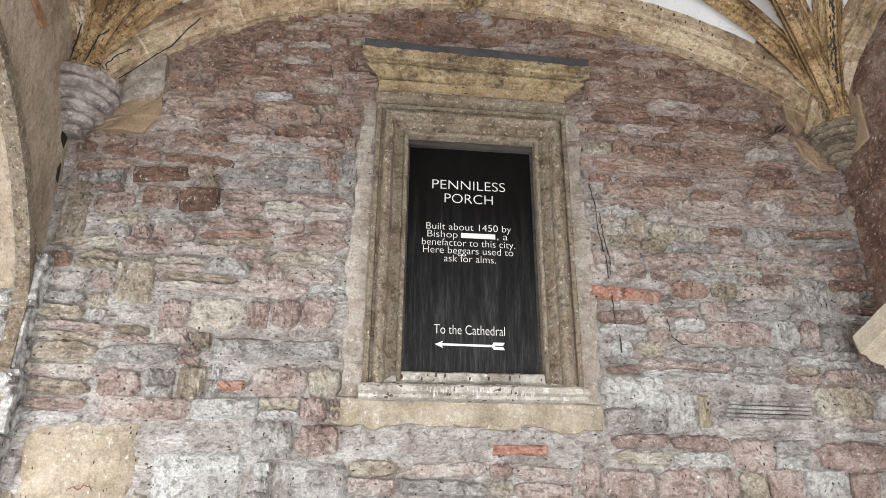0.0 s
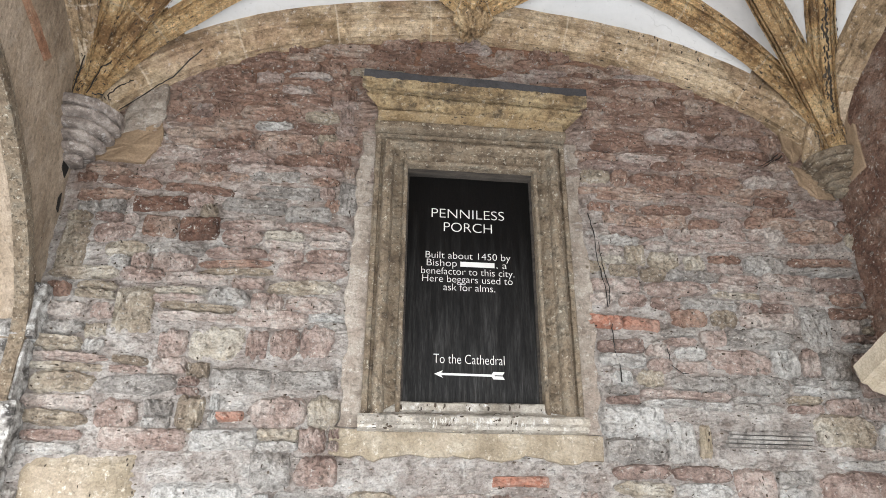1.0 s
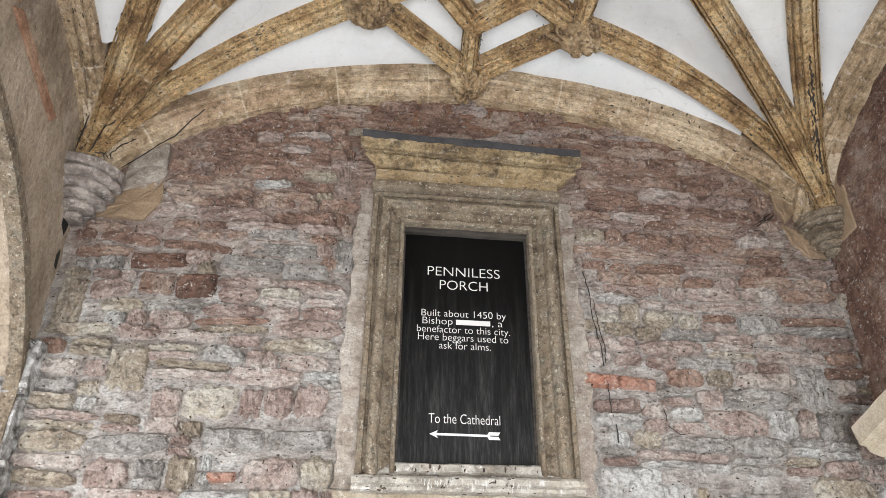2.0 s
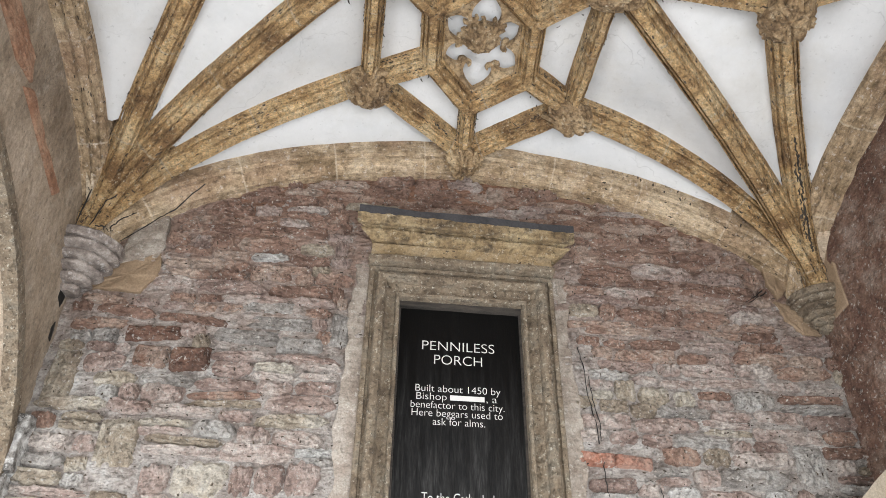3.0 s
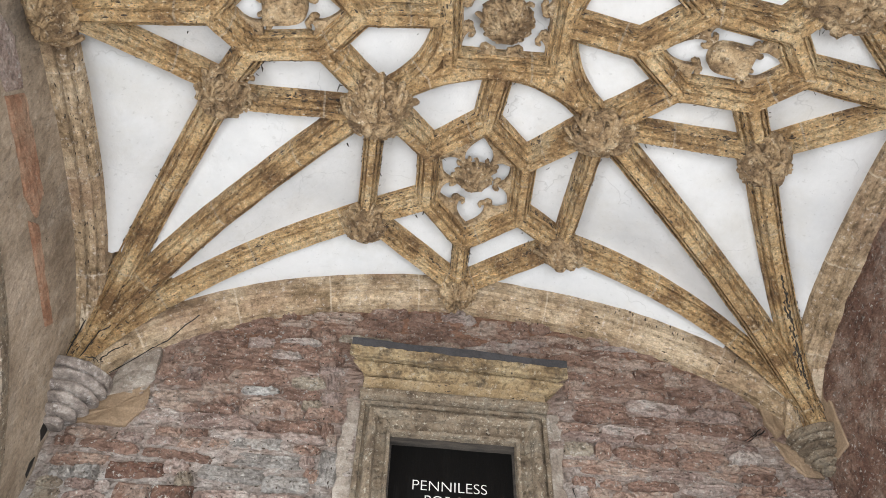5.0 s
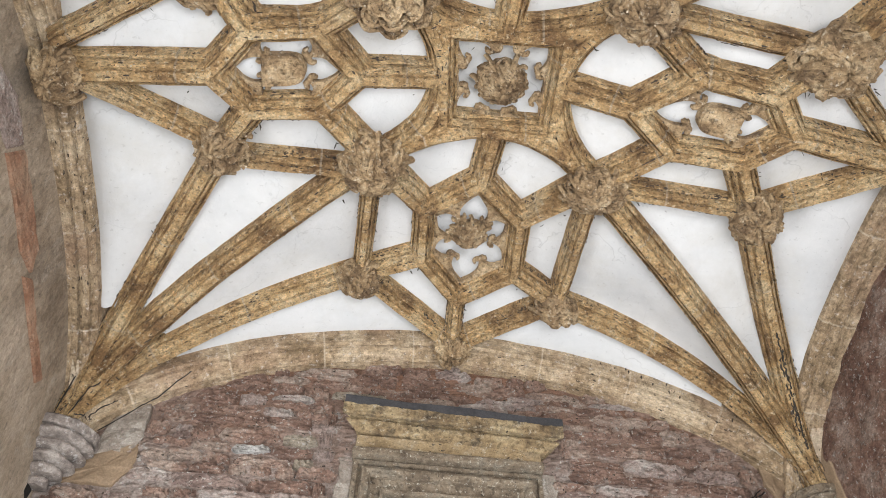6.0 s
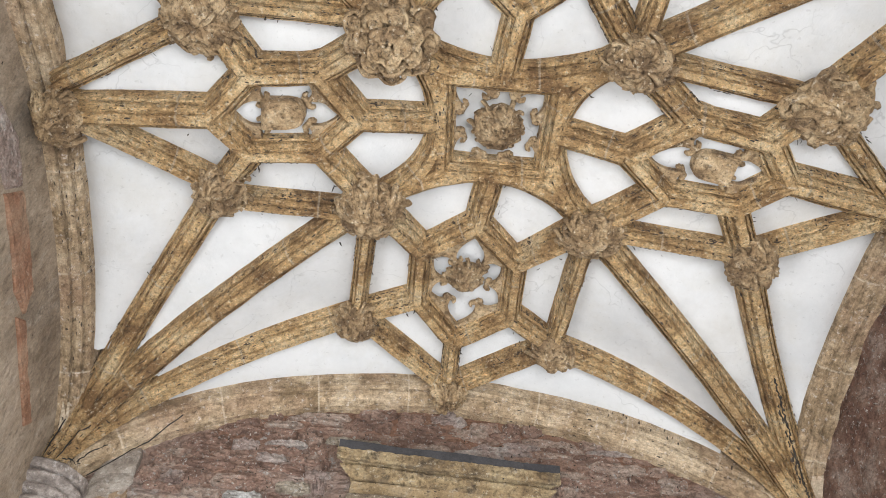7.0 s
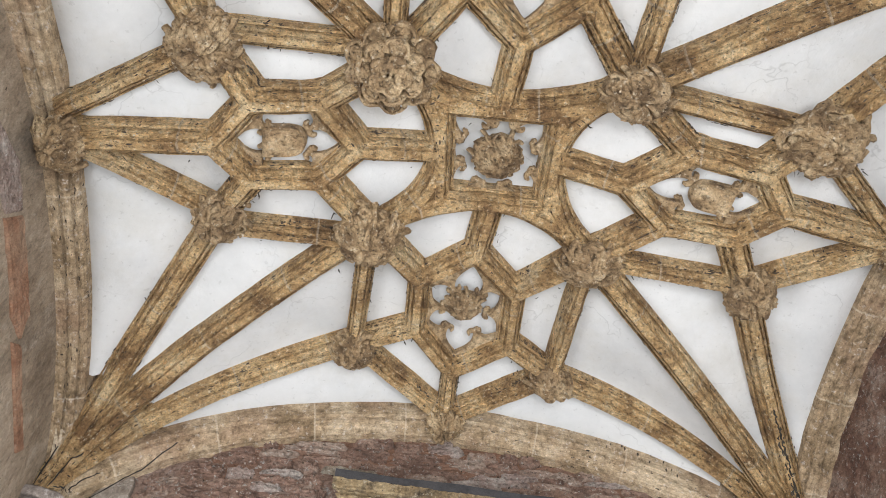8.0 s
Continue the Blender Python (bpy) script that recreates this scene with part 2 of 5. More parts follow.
SILL_STONE = material("whitened_sill_stone", [(0.3, (0.26, 0.235, 0.20)), (0.5, (0.40, 0.37, 0.325)), (0.7, (0.54, 0.51, 0.46))], 6.0,
                      stain=(0.42, 0.35, 0.25), stain_amount=0.5, fleck=(0.68, 0.67, 0.65), fleck_amount=0.8, bump=0.7, vein=0.3, pit=0.5, fleck_scale=16.0)
CREAM = material("cream_stone", [(0.3, (0.40, 0.335, 0.245)), (0.6, (0.52, 0.455, 0.36))], 4.0, stain=(0.3, 0.25, 0.18), stain_amount=0.4, bump=0.4, pit=0.3)
PATCH = material("ochre_patch_mortar", [(0.3, (0.19, 0.13, 0.08)), (0.6, (0.28, 0.20, 0.128))], 3.0, stain=(0.33, 0.24, 0.17), stain_amount=0.5, bump=0.35, pit=0.2)
LEAD = material("lead_sheet", [(0.3, (0.045, 0.045, 0.050)), (0.6, (0.085, 0.085, 0.093))], 5.0, stain=(0.06, 0.06, 0.065), stain_amount=0.4,
                rough=0.55, bump=0.12, metal=0.3)
# Sheen and dust greying the lower board are put into the colour, black above.
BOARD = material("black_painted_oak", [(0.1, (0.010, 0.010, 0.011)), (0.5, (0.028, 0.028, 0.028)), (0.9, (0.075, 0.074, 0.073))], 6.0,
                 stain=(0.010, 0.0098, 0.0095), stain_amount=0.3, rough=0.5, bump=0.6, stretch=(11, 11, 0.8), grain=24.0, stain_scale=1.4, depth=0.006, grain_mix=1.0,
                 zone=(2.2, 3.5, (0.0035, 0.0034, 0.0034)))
BOARD.node_tree.nodes["Principled BSDF"].inputs["Specular IOR Level"].default_value = 0.12
LETTER = plain("white_sign_paint", (0.62, 0.61, 0.60), 0.5)
WIRE = plain("black_cable", (0.012, 0.011, 0.010), 0.6)
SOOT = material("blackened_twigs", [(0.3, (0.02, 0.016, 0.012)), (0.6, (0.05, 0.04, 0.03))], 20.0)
PAVING = material("worn_paving", [(0.3, (0.32, 0.32, 0.315)), (0.6, (0.42, 0.42, 0.415))], 2.0, stain=(0.27, 0.27, 0.265), stain_amount=0.4)
GROUND = material("pale_street_paving", [(0.3, (0.30, 0.28, 0.25)), (0.6, (0.42, 0.40, 0.36))], 0.8)


# ---------------------------------------------------------------- helpers
def mesh_from(verts, faces, smooth=False):
    me = bpy.data.meshes.new("mesh")
    me.from_pydata([tuple(v) for v in verts], [], faces)
    me.update()
    if smooth:
        me.polygons.foreach_set("use_smooth", [True] * len(me.polygons))
    return me


def part(name, shape, mat, parent=None, label="", smooth=False):
    """Links a bmesh or a mesh as one object under a thing or a part."""
    if isinstance(shape, bmesh.types.BMesh):
        me = bpy.data.meshes.new(name)
        bmesh.ops.recalc_face_normals(shape, faces=shape.faces)
        if smooth:
            for f in shape.faces:
                f.smooth = True
        shape.to_mesh(me)
        shape.free()
    else:
        me = shape
    me.name = name
    if mat and not me.materials:
        me.materials.append(mat)
    ob = new(name, me)
    if parent:
        ob.parent = parent
    if label:
        ob["label"] = label
    return ob


def thing(name, label, category, kind="", group=""):
    return tagged(new(name), label, category, group, kind)


def wob(p, amount, scale=9.0):
    """A small uneven shift that follows the place."""
    v = Vector(p)
    return v + noise.noise_vector(v * scale) * amount + noise.noise_vector(v * scale * 3.1) * amount * 0.45


def sweep(path, profile, closed=False, up=Vector((0, 0, 1)), rough=0.0, caps=True, taper=None):
    """Sweeps an open or closed profile (side, height above the path) along a path with mitred corners."""
    path = [Vector(p) for p in path]
    n, k = len(path), len(profile)
    verts, faces = [], []
    for i, p in enumerate(path):
        a = path[i - 1] if (i or closed) else None
        b = path[(i + 1) % n] if (i < n - 1 or closed) else None
        d1 = (p - a).normalized() if a is not None else (b - p).normalized()
        d2 = (b - p).normalized() if b is not None else d1
        t = (d1 + d2).normalized()
        side = t.cross(up).normalized()
        nrm = side.cross(t).normalized()
        s1 = d1.cross(up).normalized()
        c = max(0.5, abs(side.dot(s1)))
        f = taper[i] if taper else 1.0
        for (u, h) in profile:
            q = p + side * (u * f / c) + nrm * (h * f)
            verts.append(wob(q, rough) if rough else q)
    rows = n if closed else n - 1
    for i in range(rows):
        j = (i + 1) % n
        for m in range(k):
            m2 = (m + 1) % k
            faces.append((i * k + m, i * k + m2, j * k + m2, j * k + m))
    if caps and not closed:
        faces.append(tuple(range(k)))
        faces.append(tuple(range((n - 1) * k, n * k))[::-1])
    me = mesh_from(verts, faces)
    far = [0.0]
    for a, b in zip(path[:-1], path[1:]):
        far.append(far[-1] + (b - a).length)
    wide = [0.0]
    for a, b in zip(profile[:-1], profile[1:]):
        wide.append(wide[-1] + math.hypot(b[0] - a[0], b[1] - a[1]))
    off = path[0].x * 3.1 + path[0].y * 1.7
    data = me.attributes.new("flow", "FLOAT_VECTOR", "POINT").data
    data.foreach_set("vector", [c for d in far for v in wide for c in (d, v, off)])
    return me


def box(x0, x1, y0, y1, z0, z1, bevel=0.0, cuts=0, rough=0.0):
    bm = bmesh.new()
    bmesh.ops.create_cube(bm, size=1.0)
    for v in bm.verts:
        v.co = Vector(((x0 + x1) / 2 + v.co.x * (x1 - x0), (y0 + y1) / 2 + v.co.y * (y1 - y0), (z0 + z1) / 2 + v.co.z * (z1 - z0)))
    if bevel:
        bmesh.ops.bevel(bm, geom=bm.edges[:], offset=bevel, segments=2, affect="EDGES", profile=0.6)
    if cuts:
        bmesh.ops.subdivide_edges(bm, edges=[e for e in bm.edges if e.calc_length() > 0.05], cuts=cuts, use_grid_fill=True)
    if rough:
        for v in bm.verts:
            v.co = wob(v.co, rough)
    return bm


# ---------------------------------------------------------------- ground, floor and the four walls
WX, EX, SY = -2.25, 2.32, -4.06      # inner faces of the west, east and south walls; the north wall face is y = 0
bm = bmesh.new()
bmesh.ops.create_grid(bm, x_segments=8, y_segments=8, size=900)
ground = part("ground", bm, GROUND)
ground.location.z = -0.06
tagged(ground, "pale stone street paving stretching away outside the porch", "ground", kind="structure")
floor = part("floor", box(WX - 0.5, EX + 0.5, SY - 0.4, 0.4, -0.3, 0.0), PAVING)
tagged(floor, "worn grey stone paving under the porch vault", "floor", kind="structure")


def four_centred(y, y0, y1, spring, crown):
    """Height of a depressed pointed arch between the jambs y0 and y1."""
    s = max(0.0, 1 - abs(2 * (y - (y0 + y1) / 2) / (y1 - y0)))
    return spring + (crown - spring) * (0.5 * s ** 0.45 + 0.5 * (1 - (1 - s) ** 3))


def arched_wall(name, x0, x1, ya, yb, j0, j1, spring, crown, top, mat, label):
    """A wall in x0..x1 from ya to yb with an arched opening between the jambs j0 and j1."""
    ys = sorted({ya, yb, *[j0 + (j1 - j0) * (0.5 - 0.5 * math.cos(math.pi * i / 40)) for i in range(41)]})
    verts, faces = [], []

    def quad(a, b, c, d):
        i = len(verts)
        verts.extend((a, b, c, d))
        faces.append((i, i + 1, i + 2, i + 3))
    for a, b in zip(ys[:-1], ys[1:]):
        inside = a >= j0 - 1e-6 and b <= j1 + 1e-6
        za = four_centred(a, j0, j1, spring, crown) if inside else -0.1
        zb = four_centred(b, j0, j1, spring, crown) if inside else -0.1
        for x in (x0, x1):
            quad((x, a, za), (x, b, zb), (x, b, top), (x, a, top))
        if inside:
            quad((x0, a, za), (x1, a, za), (x1, b, zb), (x0, b, zb))
        quad((x0, a, top), (x0, b, top), (x1, b, top), (x1, a, top))
    for y in (j0, j1):
        quad((x0, y, -0.1), (x1, y, -0.1), (x1, y, spring), (x0, y, spring))
    for y in (ya, yb):
        quad((x0, y, -0.1), (x1, y, -0.1), (x1, y, top), (x0, y, top))
    bm = bmesh.new()
    mesh = mesh_from(verts, faces)
    bm.from_mesh(mesh)
    bmesh.ops.remove_doubles(bm, verts=bm.verts, dist=1e-5)
    ob = part(name, bm, mat)
    return tagged(ob, label, "wall", kind="structure")


WJ = (-3.94, -0.085)
EJ = (-3.70, -0.42)
wall_west = arched_wall("wall_west", WX - 0.6, WX, SY - 0.4, 0.5, WJ[0], WJ[1], 2.70, 4.0, 5.6, PLASTER,
                        "smooth grey-brown rendered wall with an arched opening")
wall_east = arched_wall("wall_east", EX, EX + 0.6, SY - 0.4, 0.5, EJ[0], EJ[1], 2.62, 3.55, 5.6, STONE_RED,
                        "dark red rubble wall with an arched opening")
wall_south = arched_wall("wall_south", SY - 0.5, SY, WX - 0.6, EX + 0.6, -1.75, 1.80, 2.7, 4.1, 5.6, PLASTER,
                         "rendered stone wall with a wide archway behind")
for v in wall_south.data.vertices:
    v.co.x, v.co.y = v.co.y, v.co.x
wall_south.data.flip_normals()

# North wall: mortar bed with an opening for the sign niche.
NX0, NX1, NZ0, NZ1 = -0.60, 0.61, 2.30, 4.10


def relief(p):
    """Uneven, layered surface of old rubble walling, in metres towards the room."""
    q = Vector((p.x, p.y, p.z * 2.0))
    a = noise.noise(q * 1.7)
    b = noise.noise(q * 6.0 + Vector((9, 3, 1)))
    c = noise.noise(q * 17.0)
    lay = (p.z * 11.0 + 1.6 * a + 0.75 * b + 0.22 * c) % 1.0
    high = max(0.0, min(1.0, (p.z - 3.0) / 0.7))
    strength = max(0.0, min(1.0, 0.35 + 1.3 * noise.noise(Vector((p.x * 3.1, 7.0, p.z * 5.0))))) * (0.55 + 0.45 * high)
    step = (0.038 * min(1.0, lay * 6.0) - 0.018 * lay) * strength
    return step - 0.012 + 0.010 * a + 0.011 * b + 0.008 * c + 0.006 * noise.noise(q * 43.0)


def grid_wall():
    xs = np.arange(WX - 0.05, EX + 0.06, 0.014)
    zs = np.concatenate(([-0.1, 0.8], np.arange(1.6, 5.1, 0.011)))
    verts, faces = [], []
    for z in zs:
        for x in xs:
            verts.append((x, 0.004 - relief(Vector((x, 0.0, z))), z))
    w = len(xs)
    for j in range(len(zs) - 1):
        for i in range(w - 1):
            cx, cz = (xs[i] + xs[i + 1]) / 2, (zs[j] + zs[j + 1]) / 2
            if NX0 + 0.08 < cx < NX1 - 0.08 and NZ0 + 0.08 < cz < NZ1 - 0.08:
                continue
            a = j * w + i
            faces.append((a, a + 1, a + w + 1, a + w))
    return mesh_from(verts, faces)


wall_north = part("wall_north", grid_wall(), MORTAR)
tagged(wall_north, "rubble stone wall of pink, grey and red stones in mortar", "wall", kind="structure")
part("wall_core", box(WX - 0.6, EX + 0.6, 0.16, 0.6, -0.1, 5.6), MORTAR, wall_north)

# ---------------------------------------------------------------- vault: nodes on the soffits of the ribs
CX, CY = 0.01, -2.02
N = {
    "crown_n": (0.0, -0.13, 4.885), "crown_w": (-2.112, -1.991, 4.68), "crown_e": (2.10, -2.02, 4.68),
    "ln": (-0.66, -0.58, 5.02), "rn": (0.65, -0.52, 4.99),
    "l": (-0.628, -1.526, 4.92), "r": (0.63, -1.53, 4.92), "l2": (-0.60, -2.51, 4.92), "r2": (0.589, -2.546, 4.92),
    "lw": (-1.43, -1.565, 4.85), "re": (1.505, -1.555, 4.81), "lw2": (-1.46, -2.506, 4.84), "re2": (1.515, -2.49, 4.81),
    "hb": (-0.012, -0.468, 5.0), "hll": (-0.284, -0.775, 5.02), "hul": (-0.304, -1.152, 5.035), "ht": (0.004, -1.390, 5.04),
    "hur": (0.285, -1.141, 5.03), "hlr": (0.319, -0.724, 5.02),
    "wl": (-1.425, -2.058, 4.70), "wr": (-0.732, -2.031, 4.912), "w1": (-1.245, -2.271, 4.76), "w2": (-0.930, -2.280, 4.86),
    "w3": (-1.250, -1.847, 4.77), "w4": (-0.911, -1.845, 4.862),
    "el": (0.699, -2.029, 4.914), "er": (1.470, -2.096, 4.716), "e1": (0.953, -2.284, 4.859), "e2": (1.311, -2.284, 4.75),
    "e3": (1.298, -1.876, 4.78), "e4": (0.937, -1.849, 4.86),
    "qnw": (-0.267, -1.728, 5.055), "qne": (0.333, -1.745, 5.06), "qsw": (-0.329, -2.282, 5.055), "qse": (0.303, -2.307, 5.07),
    "nw": (-2.20, -0.16, 3.97), "n_nw": (-2.14, 0.0, 4.0), "n_ne": (2.22, 0.0, 4.03), "n_top": (0.0, 0.0, 4.85),
    "w_nw": (WX, -0.06, 4.0), "w_top": (WX, -1.99, 4.77), "e_ne": (EX, -0.06, 4.03), "e_top": (EX, -2.02, 4.79), "ne": (2.25, -0.16, 3.985),
    "l_north": (-0.64, -1.45, 4.93), "lw_north": (-1.42, -1.485, 4.85), "l2_south": (-0.62, -2.57, 4.92), "lw2_south": (-1.44, -2.566, 4.84),
    "crown_w_south": (-2.10, -2.14, 4.68),
}
N = {k: Vector(v) for k, v in N.items()}


def south(k):
    v = N[k]
    return Vector((v.x, 2 * CY - v.y, v.z))


for k in ("crown_n", "ln", "rn", "hb", "hll", "hul", "ht", "hur", "hlr", "nw", "ne", "n_nw", "n_ne", "n_top", "w_nw", "e_ne"):
    N["s_" + k] = south(k)


def rise(s):
    return 0.5 * s ** 0.45 + 0.5 * (1 - (1 - s) ** 3)


def curve(a, b, n=26, w=1.0):
    """A rib's line from its springing a to the node b: straight in plan, arched in height."""
    a, b = N[a], N[b]
    out = []
    for i in range(n + 1):
        s = (i / n) ** 2
        p = a.lerp(b, s)
        p.z = a.z + (b.z - a.z) * ((1 - w) * s + w * rise(s))
        out.append(p)
    return out


def straight(a, b, step=0.05):
    a, b = N[a] if isinstance(a, str) else a, N[b] if isinstance(b, str) else b
    n = max(2, int((b - a).length / step))
    return [a.lerp(b, i / n) for i in range(n + 1)]


HALF_RIB = [(0.022, 0.0), (0.026, 0.006), (0.027, 0.030), (0.034, 0.036), (0.037, 0.024), (0.047, 0.036), (0.055, 0.054), (0.057, 0.084), (0.065, 0.090), (0.067, 0.070), (0.076, 0.078), (0.080, 0.104), (0.081, 0.23)]
RIB_PROFILE = [(-u, h) for u, h in HALF_RIB] + [(u, h) for u, h in reversed(HALF_RIB)]
THIN_PROFILE = [(u * 0.72, h * 0.85) for u, h in RIB_PROFILE]
vault = thing("rib_vault", "weathered ochre limestone ribs and carved bosses of a lierne vault", "vault", kind="structure")
LINES, FREE = [], []


def rib(path, profile=RIB_PROFILE, mat=RIB, closed=False, rough=0.004, name="rib"):
    LINES.append(path)
    FREE.append((path, max(u for u, h in profile)))
    return part(name, sweep(path, profile, closed=closed, rough=rough), mat, vault)


BULGE = {"lw": 0.99, "l": 0.89, "ln": 0.60, "re": 1.02, "r": 0.81, "rn": 0.88}
for a, ends in (("nw", ("ln", "l", "lw")), ("ne", ("rn", "r", "re")), ("s_nw", ("s_ln", "l2", "lw2")), ("s_ne", ("s_rn", "r2", "re2"))):
    for b in ends:
        rib(curve(a, b, 30, BULGE[b.replace("s_", "").replace("2", "")]))
NS_PROFILE = [(-0.03, 0.0), (0.030, 0.004), (0.032, 0.034), (0.042, 0.036), (0.044, 0.020), (0.064, 0.040), (0.092, 0.066), (0.112, 0.082), (0.116, 0.106), (0.124, 0.108),
              (0.126, 0.094), (0.142, 0.110), (0.142, 0.27), (-0.03, 0.27)]
WE_PROFILE = [(-0.03, 0.0), (0.070, 0.0), (0.074, 0.024), (0.086, 0.028), (0.090, 0.008), (0.112, 0.006), (0.146, 0.016), (0.150, 0.040), (0.162, 0.044), (0.166, 0.032), (0.190, 0.060),
              (0.19, 0.27), (-0.03, 0.27)]
W_PROFILE = [(u * 0.74, h) for u, h in WE_PROFILE]
for a, b, sgn, prof in (("n_nw", "n_top", 1, NS_PROFILE), ("n_ne", "n_top", -1, NS_PROFILE), ("w_nw", "w_top", -1, W_PROFILE), ("s_w_nw", "w_top", 1, W_PROFILE),
                        ("e_ne", "e_top", 1, WE_PROFILE), ("s_e_ne", "e_top", -1, WE_PROFILE), ("s_n_nw", "s_n_top", -1, NS_PROFILE), ("s_n_ne", "s_n_top", 1, NS_PROFILE)):
    line = curve(a, b, 34)
    way = (line[-1] - line[0]).cross(Vector((0, 0, 1))).normalized() * sgn
    part("wall_rib", sweep(line, [(u * sgn, h) for u, h in prof], rough=0.004), PALE_RIB, vault)
    LINES.append([p + (way * 0.13 + Vector((0, 0, 0.06)) if prof is NS_PROFILE else way * 0.17 + Vector((0, 0, -0.05))) for p in line])
    LINES.append([p + way * 0.02 + Vector((0, 0, 0.09)) for p in line])
for a, b in (("ln", "hll"), ("rn", "hlr"), ("l", "hul"), ("r", "hur"), ("l", "w4"), ("r", "e4"), ("lw", "w3"), ("re", "e3"),
             ("lw2", "w1"), ("re2", "e2"), ("l2", "w2"), ("r2", "e1"), ("crown_w", "wl"), ("crown_e", "er"), ("l2", "s_hul"), ("r2", "s_hur"),
             ("s_ln", "s_hll"), ("s_rn", "s_hlr")):
    rib(straight(a, b))
for a, b in (("l", "qnw"), ("r", "qne"), ("l2", "qsw"), ("r2", "qse")):
    rib(straight(a, b))
for bs, q, n1, n2 in (("l", "qnw", "qne", "qsw"), ("r", "qne", "qnw", "qse"), ("l2", "qsw", "qnw", "qse"), ("r2", "qse", "qne", "qsw")):
    for nb in (n1, n2):
        p0, p2 = N[bs].lerp(N[q], 0.30), N[q].lerp(N[nb], 0.44)
        p1 = N[q].lerp((p0 + p2) / 2, 0.18)
        arc = [(1 - u) ** 2 * p0 + 2 * u * (1 - u) * p1 + u * u * p2 + Vector((0, 0, 0.006)) for u in np.linspace(0, 1, 13)]
        part("fillet_rib", sweep(arc, RIB_PROFILE, rough=0.004), RIB, vault)
for q1, q2, e in (("qnw", "qsw", "wr"), ("qne", "qse", "el"), ("qnw", "qne", "ht"), ("qsw", "qse", "s_ht")):
    rib(straight((N[q1] + N[q2]) / 2, e))
for a, b in (("crown_n", "ln"), ("crown_n", "rn"), ("crown_n", "hb"), ("ln", "l"), ("rn", "r"), ("l_north", "lw_north"), ("r", "re"), ("l2_south", "lw2_south"),
             ("r2", "re2"), ("crown_w", "lw"), ("crown_w_south", "lw2"), ("crown_e", "re"), ("crown_e", "re2"), ("s_ln", "l2"), ("s_rn", "r2"),
             ("s_crown_n", "s_ln"), ("s_crown_n", "s_rn"), ("s_crown_n", "s_hb")):
    rib(straight(a, b), THIN_PROFILE)
CELLS = {"north": ["hb", "hll", "hul", "ht", "hur", "hlr"], "south": ["s_hb", "s_hll", "s_hul", "s_ht", "s_hur", "s_hlr"],
         "west": ["wl", "w1", "w2", "wr", "w4", "w3"], "east": ["er", "e2", "e1", "el", "e4", "e3"], "middle": ["qnw", "qne", "qse", "qsw"]}
for key, cell in CELLS.items():
    loop = []
    for a, b in zip(cell, cell[1:] + cell[:1]):
        loop += straight(a, b)[:-1]
    loop = [p + Vector((0, 0, -0.004)) for p in loop]
    rib(loop, [(u * 0.92, h) for u, h in RIB_PROFILE], closed=True, name="cell_rim")

# White web: a smooth sheet over the backs of the ribs.
pts = np.array([tuple(p) for line in LINES for p in line[:: max(1, len(line) // 14)]])
keep = []
for p in pts:
    if all((p[0] - q[0]) ** 2 + (p[1] - q[1]) ** 2 > 0.05 ** 2 for q in keep):
        keep.append(p)
pts = np.array(keep)


def tps(r2):
    return 0.5 * r2 * np.log(r2 + 1e-12)


d2 = ((pts[:, None, :2] - pts[None, :, :2]) ** 2).sum(2)
m = len(pts)
A = np.zeros((m + 3, m + 3))
A[:m, :m] = tps(d2) + np.eye(m) * 0.002
A[:m, m:] = np.column_stack((np.ones(m), pts[:, :2]))
A[m:, :m] = A[:m, m:].T
weights = np.linalg.solve(A, np.concatenate((pts[:, 2] + 0.155, np.zeros(3))))


def web_height(x, y):
    r2 = (x[:, None] - pts[None, :, 0]) ** 2 + (y[:, None] - pts[None, :, 1]) ** 2
    return tps(r2) @ weights[:m] + weights[m] + weights[m + 1] * x + weights[m + 2] * y


gx, gy = np.linspace(WX - 0.05, EX + 0.05, 110), np.linspace(SY - 0.05, 0.05, 100)
mx, my = np.meshgrid(gx, gy)
mz = web_height(mx.ravel(), my.ravel())
verts = [(x, y, z + 0.006 * noise.noise((x * 3, y * 3, 0))) for x, y, z in zip(mx.ravel(), my.ravel(), mz)]
w = len(gx)
faces = [(j * w + i, j * w + i + 1, (j + 1) * w + i + 1, (j + 1) * w + i) for j in range(len(gy) - 1) for i in range(w - 1)
         if min(math.hypot(gx[i] - q.x, gy[j] - q.y) for q in (N["nw"], N["ne"], N["s_nw"], N["s_ne"])) > 0.44]
ceiling = part("ceiling", mesh_from(verts, faces, smooth=True), WEB)
tagged(ceiling, "white limewashed vault webbing between the stone ribs", "ceiling", kind="structure")
roof = part("roof_slab", box(WX - 0.7, EX + 0.7, SY - 0.5, 0.7, 5.62, 5.8), PLASTER)
tagged(roof, "plain slab closing the porch above the vault", "roof", kind="structure")

